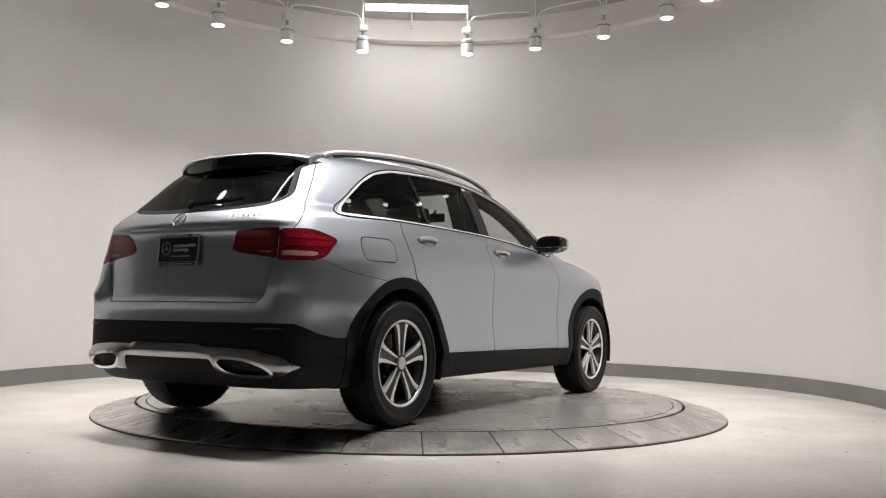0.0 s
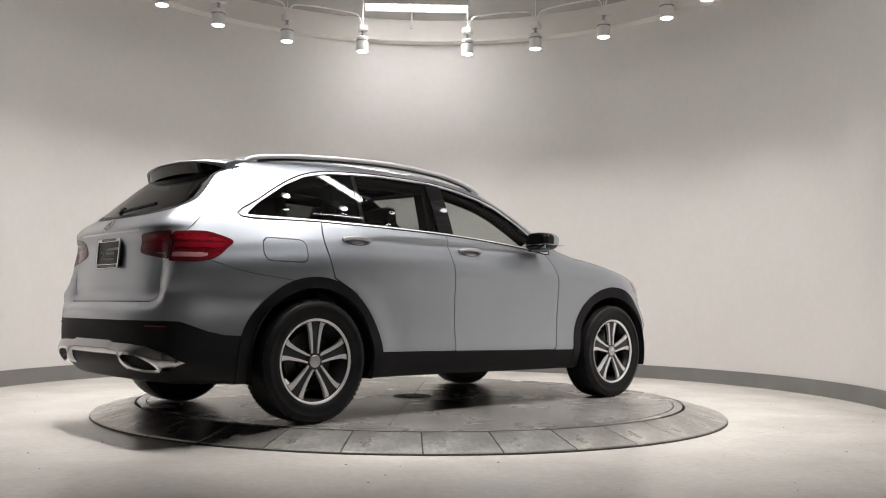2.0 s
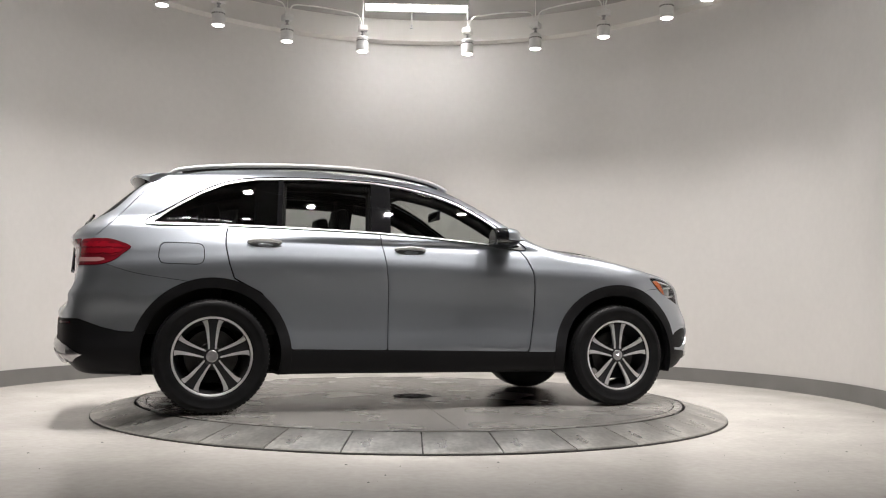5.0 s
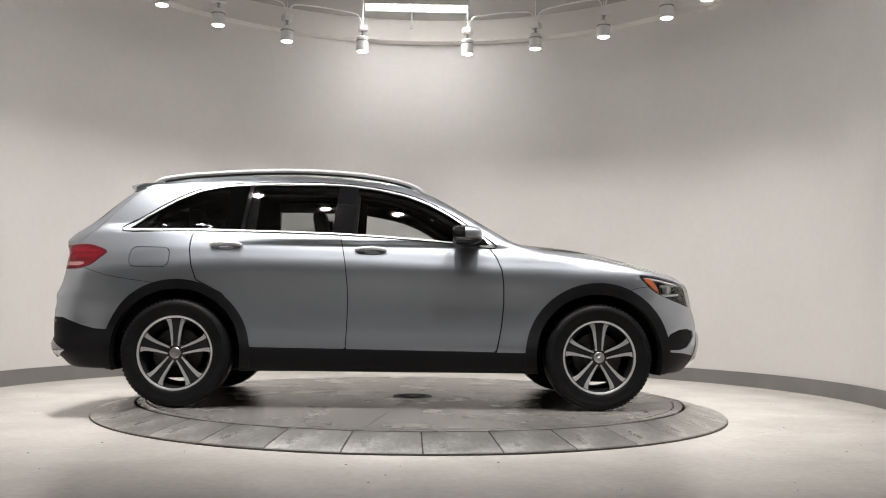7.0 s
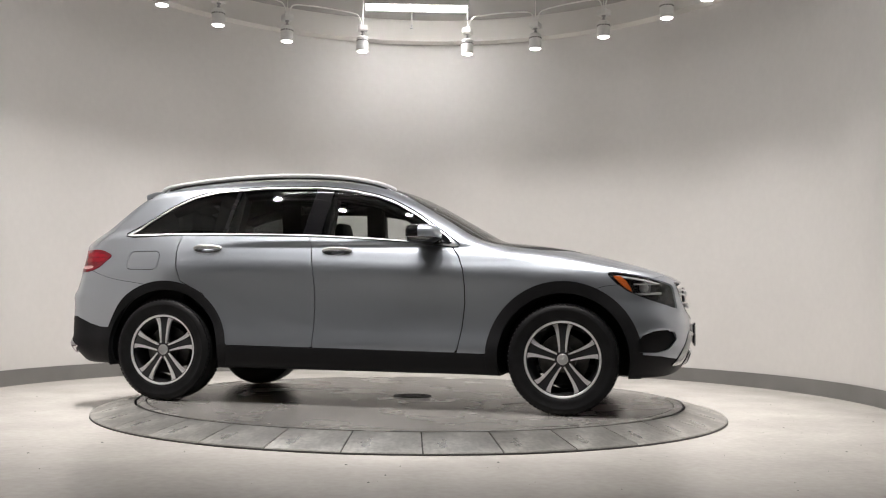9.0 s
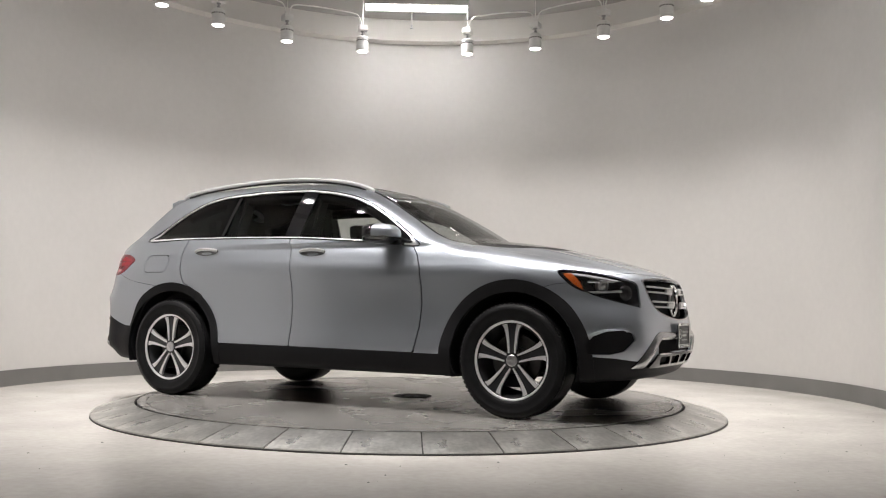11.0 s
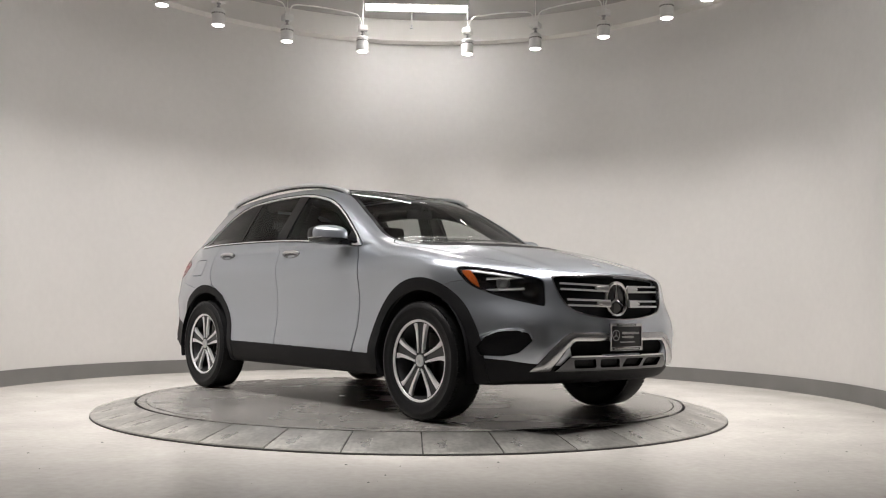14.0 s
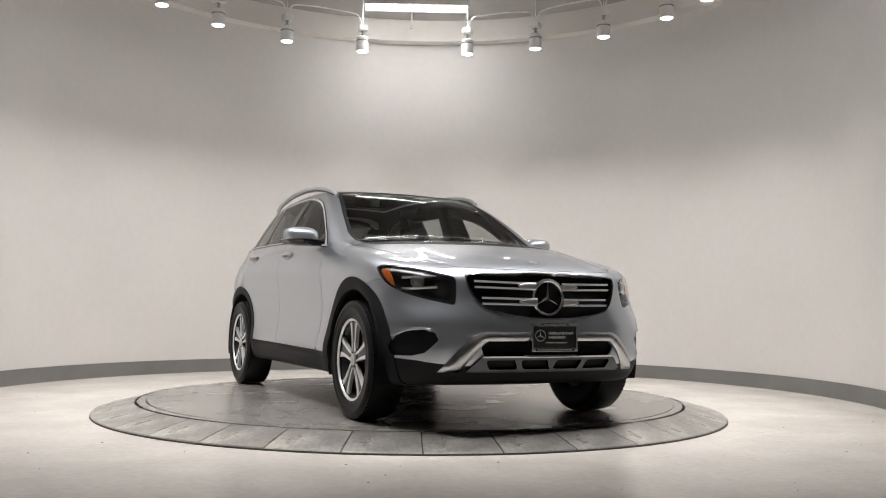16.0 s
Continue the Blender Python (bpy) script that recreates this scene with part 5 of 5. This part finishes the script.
    # handles
    for s in (-1, 1):
        for hx, hz in ((0.312, 1.098), (1.298, 1.079)):
            q = on_surface((hx, 1.2 * s, hz), (0, -s, 0))
            n = Vector(gradient(body_field, np.array([q]))[0]).normalized()
            up = (Vector((0, 0, 1)) - n * n.z).normalized()
            along = up.cross(n) if s < 0 else n.cross(up)
            along = along if along.x > 0 else -along
            m = Matrix((along, n, up)).transposed().to_4x4()
            m.translation = q
            h = new("door_handle")
            h.parent = c
            h["label"] = "silver door handle over a scoop with painted shade"
            # raised oval; the shade of the recess is put into its colour
            bm = bmesh.new()
            bmesh.ops.create_uvsphere(bm, u_segments=28, v_segments=12, radius=1.0)
            bmesh.ops.transform(bm, matrix=m @ Matrix.Diagonal((0.112, 0.006, 0.034, 1)), verts=bm.verts)
            part("scoop", bm, SCOOP, h, "scoop with its shade put into the colour", smooth=60)
            bm = bmesh.new()
            pts = [(dx, 0.007 + 0.020 * (1 - (dx / 0.108) ** 4), 0.007 - 0.008 * (dx / 0.108) ** 2) for dx in np.linspace(-0.104, 0.104, 13)]
            tube(bm, pts, 0.0105, 12, flat=1.15)
            bmesh.ops.transform(bm, matrix=m, verts=bm.verts)
            part("grip", bm, SATIN, h, "satin silver grip", smooth=60)
            # lighter oval paints the lit lower half of the recess
            bm = bmesh.new()
            bmesh.ops.create_uvsphere(bm, u_segments=20, v_segments=8, radius=1.0)
            bmesh.ops.transform(bm, matrix=m @ pose(0.006, 0, -0.018) @ Matrix.Diagonal((0.058, 0.009, 0.013, 1)), verts=bm.verts)
            part("scoop_lit_floor", bm, SILVER, h, smooth=60)
    # roof rails
    for s in (-1, 1):
        bm = bmesh.new()
        line = [(-0.27, 1.560), (-0.20, 1.588), (0.04, 1.618), (0.44, 1.643), (0.84, 1.650), (1.21, 1.630), (1.45, 1.594), (1.57, 1.562), (1.64, 1.530)]
        ys = [0.512, 0.532, 0.562, 0.596, 0.610, 0.616, 0.610, 0.602, 0.594]
        tube(bm, spline([(x, s * y, z + 0.006) for (x, z), y in zip(line, ys)], 6), 0.0135, 10, flat=1.1)
        part("roof_rail", bm, RAIL, c, "satin silver roof rail", smooth=60)
        bm = bmesh.new()
        tube(bm, spline([(x, s * (y - 0.004), z - 0.014) for (x, z), y in zip(line[1:-1], ys[1:-1])], 6), 0.006, 8, flat=1.4)
        part("rail_foot", bm, DARKSATIN, c, smooth=60)
    # roof spoiler: silver blade over a gloss black underside
    for name, mat, lab in (("roof_spoiler", SILVER, "silver roof spoiler"), ("spoiler_underside", GLOSSBLACK, "gloss black underside of the spoiler")):
        bm = bmesh.new()
        rows = []
        for yy in np.linspace(-(0.515 if mat is SILVER else 0.43), 0.515 if mat is SILVER else 0.43, 29):
            e = (abs(yy) / 0.515) ** 5
            x0, x1 = -0.27, -0.535 + 0.09 * (yy / 0.555) ** 2 + 0.05 * e
            zr = 1.604 - 0.055 * yy ** 2 - 0.09 * yy ** 4 - 0.012 * e
            if mat is SILVER:
                sect = ((x0, zr - 0.006), ((x0 + x1) / 2, zr - 0.010), (x1 + 0.03, zr - 0.023), (x1 + 0.006, zr - 0.032), (x1, zr - 0.038), (x1 + 0.006, zr - 0.043 - 0.030 * e),
                        ((x0 + x1) / 2, zr - 0.045 - 0.055 * e), (x0, zr - 0.045 - 0.06 * e))
            else:
                sect = ((x0, zr - 0.046), ((x0 + x1) / 2, zr - 0.046), (x1 + 0.012, zr - 0.044), (x1 + 0.020, zr - 0.060 - 0.01 * e), (x1 + 0.035, zr - 0.105), (x0 - 0.10, zr - 0.110), (x0, zr - 0.08))
            rows.append([bm.verts.new((x, yy, z)) for x, z in sect])
        n = len(rows[0])
        for a, b in zip(rows, rows[1:]):
            for k in range(n):
                bm.faces.new((a[k], a[(k + 1) % n], b[(k + 1) % n], b[k]))
        bm.faces.new(rows[0])
        bm.faces.new(rows[-1][::-1])
        bmesh.ops.recalc_face_normals(bm, faces=bm.faces)
        part(name, bm, mat, c, lab, smooth=50)
    # rear fittings
    q = on_surface((-1.3, 0, 1.155), (1, 0, 0))
    n = Vector((-0.80, 0, 0.60))
    m = Matrix.Translation(q + n * 0.004) @ n.to_track_quat("Z", "Y").to_matrix().to_4x4()
    bm = bmesh.new()
    torus(bm, 0.043, 0.004, m, 36, 8)
    star(bm, 0.041, 0.006, m)
    part("rear_star", bm, CHROME, c, "chrome star badge", smooth=None)
    for y0, y1, z0 in ((0.36, 0.57, 1.165), (-0.34, -0.54, 1.165)):
        bm = bmesh.new()
        for k in range(7):
            yy = y0 + (y1 - y0) * k / 6
            q = on_surface((-1.3, yy, z0), (1, 0, 0))
            box(bm, -0.003, 0.003, -0.009, 0.009, -0.002, 0.001, 0.0, Matrix.Translation(q) @ Euler((0, radians(-55), 0)).to_matrix().to_4x4() @ pose(0, 0, 0, 0, 0, 90))
        part("model_badge", bm, CHROME, c, "small chrome lettering bar")
    q = on_surface((-1.3, 0, 0.99), (1, 0, 0))
    dealer_plate(c, Matrix.Translation(q + Vector((-0.016, 0, 0))) @ Euler((radians(90), 0, radians(-90))).to_matrix().to_4x4() @ pose(0, 0, 0, -4, 0, 0))
    bm = bmesh.new()
    tube(bm, [tuple(on_surface((-1.3, yy, 1.106), (1, 0, 0)) + Vector((0.003, 0, 0))) for yy in np.linspace(-0.40, 0.40, 17)], 0.007, 8)
    part("handle_strip", bm, SATIN, c, "silver strip above the plate")
    q = on_surface((3.95, 0, 0.54), (-1, 0, 0))
    dealer_plate(c, Matrix.Translation((q.x + 0.022, 0.0, 0.531)) @ Euler((radians(90), 0, radians(90))).to_matrix().to_4x4() @ Matrix.Diagonal((0.97, 0.92, 1, 1)))
    # rear wiper
    bm = bmesh.new()
    pts = [on_surface((-1.3, yy, zz), (1, 0, 0)) + Vector((-0.02, 0, 0.012)) for yy, zz in ((0.0, 1.232), (-0.08, 1.24), (-0.2, 1.25), (-0.34, 1.262))]
    tube(bm, pts, 0.010, 8)
    lathe(bm, [(0.001, 0.0), (0.03, 0.0), (0.026, 0.02), (0.001, 0.026)], 16, Matrix.Translation(pts[0] + Vector((0.01, 0, 0))) @ Euler((0, radians(-50), 0)).to_matrix().to_4x4())
    part("rear_wiper", bm, GLOSSBLACK, c, "black rear wiper")
    # rear diffuser trim with exhaust tips
    trim_half = [(0.24, 0.482), (0.28, 0.470), (0.46, 0.468), (0.61, 0.458), (0.73, 0.428), (0.795, 0.375), (0.72, 0.332), (0.36, 0.326), (0.325, 0.405)]
    trim_poly = trim_half + [(-y, z) for y, z in trim_half[::-1]]
    tip = [(0.385, 0.394), (0.41, 0.412), (0.55, 0.406), (0.655, 0.376), (0.68, 0.350), (0.645, 0.341), (0.52, 0.343), (0.43, 0.357)]
    trim_g = both(polygon(trim_poly, 1, 2), lambda P: -0.4 - P[:, 0])
    tip_poly = polygon(curve2(tip, 4), 0, 1)
    tip_g = both(lambda P: tip_poly(np.stack([np.abs(P[:, 1]), P[:, 2]], 1)), lambda P: -0.4 - P[:, 0])
    skin = clip(SHELL, trim_g)
    skin = clip(skin, lambda P: -tip_g(P) - 0.012)
    sheet("rear_trim", skin, REARTRIM, c, "chrome rear bumper trim", 0.03, 0.006 + 0.016 * np.clip(trim_g(skin[0]) / 0.03, 0, 1), True)
    for s in (-1, 1):
        on = lambda P, s=s: P[:, 1] * s
        ring = clip(clip(SHELL, lambda P: tip_g(P) + 0.012), lambda P, s=s: np.minimum(P[:, 1] * s, 0.002 - tip_g(P)))
        sheet("exhaust_tip", ring, CHROME, c, "chrome exhaust outlet frame", 0.05, 0.022)
        hole = clip(clip(SHELL, tip_g), on)
        d = np.clip(tip_g(hole[0]) * 3, 0, 0.04)
        sheet("exhaust_hole", (hole[0] - hole[2] * (d[:, None] - 0.006), hole[1], hole[2]), DARK, c, "", 0.01)
        q = on_surface((-1.3, 0.66 * s, 0.583), (1, 0, 0))
        bm = bmesh.new()
        tube(bm, [tuple(on_surface((-1.3, yy * s, 0.572), (1, 0, 0)) + Vector((0.004, 0, 0))) for yy in (0.60, 0.65, 0.70, 0.735)], 0.010, 8)
        part("rear_reflector", bm, REARRED, c, "dark red rear reflector")
    # bonnet badge
    q = on_surface((3.50, 0, 1.4), (0, 0, -1))
    bm = bmesh.new()
    lathe(bm, [(0.001, -0.002), (0.028, -0.002), (0.028, 0.002), (0.02, 0.004), (0.001, 0.004)], 24, Matrix.Translation(q) @ Euler((0, radians(18), 0)).to_matrix().to_4x4())
    part("bonnet_badge", bm, SATIN, c, "small round bonnet badge")
    # cabin
    for s in (-1, 1):
        seat(c, 1.12, 0.37 * s, 0.50)
    seat(c, 0.22, 0.0, 1.20, True)
    bm = bmesh.new()
    box(bm, 1.85, 2.30, -0.70, 0.70, 0.72, 1.09, 0.07)
    box(bm, 1.95, 2.36, -0.66, 0.66, 1.02, 1.12, 0.04)
    part("dashboard", bm, LEATHER, c, "black dashboard")
    bm = bmesh.new()
    torus(bm, 0.175, 0.015, Matrix.Translation((1.70, 0.37, 0.98)) @ Euler((0, radians(-65), 0)).to_matrix().to_4x4(), 36, 8)
    lathe(bm, [(0.001, -0.02), (0.07, -0.02), (0.06, 0.02), (0.001, 0.025)], 20, Matrix.Translation((1.70, 0.37, 0.98)) @ Euler((0, radians(-65), 0)).to_matrix().to_4x4())
    part("steering_wheel", bm, LEATHER, c, "black steering wheel")
    bm = bmesh.new()
    box(bm, 1.73, 1.76, -0.12, 0.12, 1.375, 1.445, 0.012)
    tube(bm, [(1.76, 0, 1.42), (1.80, 0, 1.47)], 0.012)
    part("interior_mirror", bm, GLOSSBLACK, c, "black interior mirror")
    for s in (-1, 1):
        for nm, x0, x1, y0, y1 in (("pillar_lining", 1.03, 1.185, 0.665, 0.775), ("rear_pillar_lining", 0.26, 0.46, 0.64, 0.765)):
            bm = bmesh.new()
            lo = [(x0, y0, 1.10), (x1, y0, 1.10), (x1, y1, 1.10), (x0, y1, 1.10)]
            a = [bm.verts.new((x, y * s, z)) for x, y, z in lo]
            b = [bm.verts.new((x + 0.03, (y - 0.16) * s, 1.56)) for x, y, z in lo]
            bm.faces.new(a)
            bm.faces.new(b[::-1])
            for k in range(4):
                bm.faces.new((a[k], b[k], b[(k + 1) % 4], a[(k + 1) % 4]))
            bmesh.ops.recalc_face_normals(bm, faces=bm.faces)
            bmesh.ops.bevel(bm, geom=bm.edges[:], offset=0.012, segments=2, affect="EDGES")
            part(nm, bm, LEATHER, c, "black pillar lining")
        bm = bmesh.new()
        pts = []
        for x, z in ((-0.10, 1.40), (0.10, 1.47), (0.30, 1.51), (0.66, 1.53), (1.05, 1.525), (1.29, 1.505), (1.53, 1.455), (1.69, 1.395), (1.85, 1.305), (2.0, 1.205)):
            q = on_surface((x, 1.2 * s, z), (0, -s, 0))
            pts.append(q + Vector((-0.01, -0.075 * s, -0.01)))
        tube(bm, spline(pts, 4), 0.042, 10)
        part("cant_rail_lining", bm, LEATHER, c, "black roof edge lining", smooth=60)
    bm = bmesh.new()
    box(bm, -0.45, 1.9, -0.74, 0.74, 0.30, 0.36, 0.01)
    part("cabin_floor", bm, DARK, c)
    for s in (-1, 1):
        for x0, x1 in ((-0.55, 0.06), (0.12, 1.02), (1.16, 1.9)):
            bm = bmesh.new()
            box(bm, x0, x1, 0.70 * s - 0.03, 0.70 * s + 0.03, 0.5, 1.13, 0.02)
            part("door_lining", bm, LEATHER, c, "black door lining")
    return c


CAR = car()


def motions():
    rows, spin = [], []
    for k in range(33):
        t = k * 0.5
        a = turn_at(t)
        m = pose(0, 0, 0, 0, 0, a)
        spin.append((t, m))
        rows.append((t, m @ pose(-1.609, -0.068, 0)))
    walk(DISC_THING, spin)
    walk(CAR, rows)


motions()
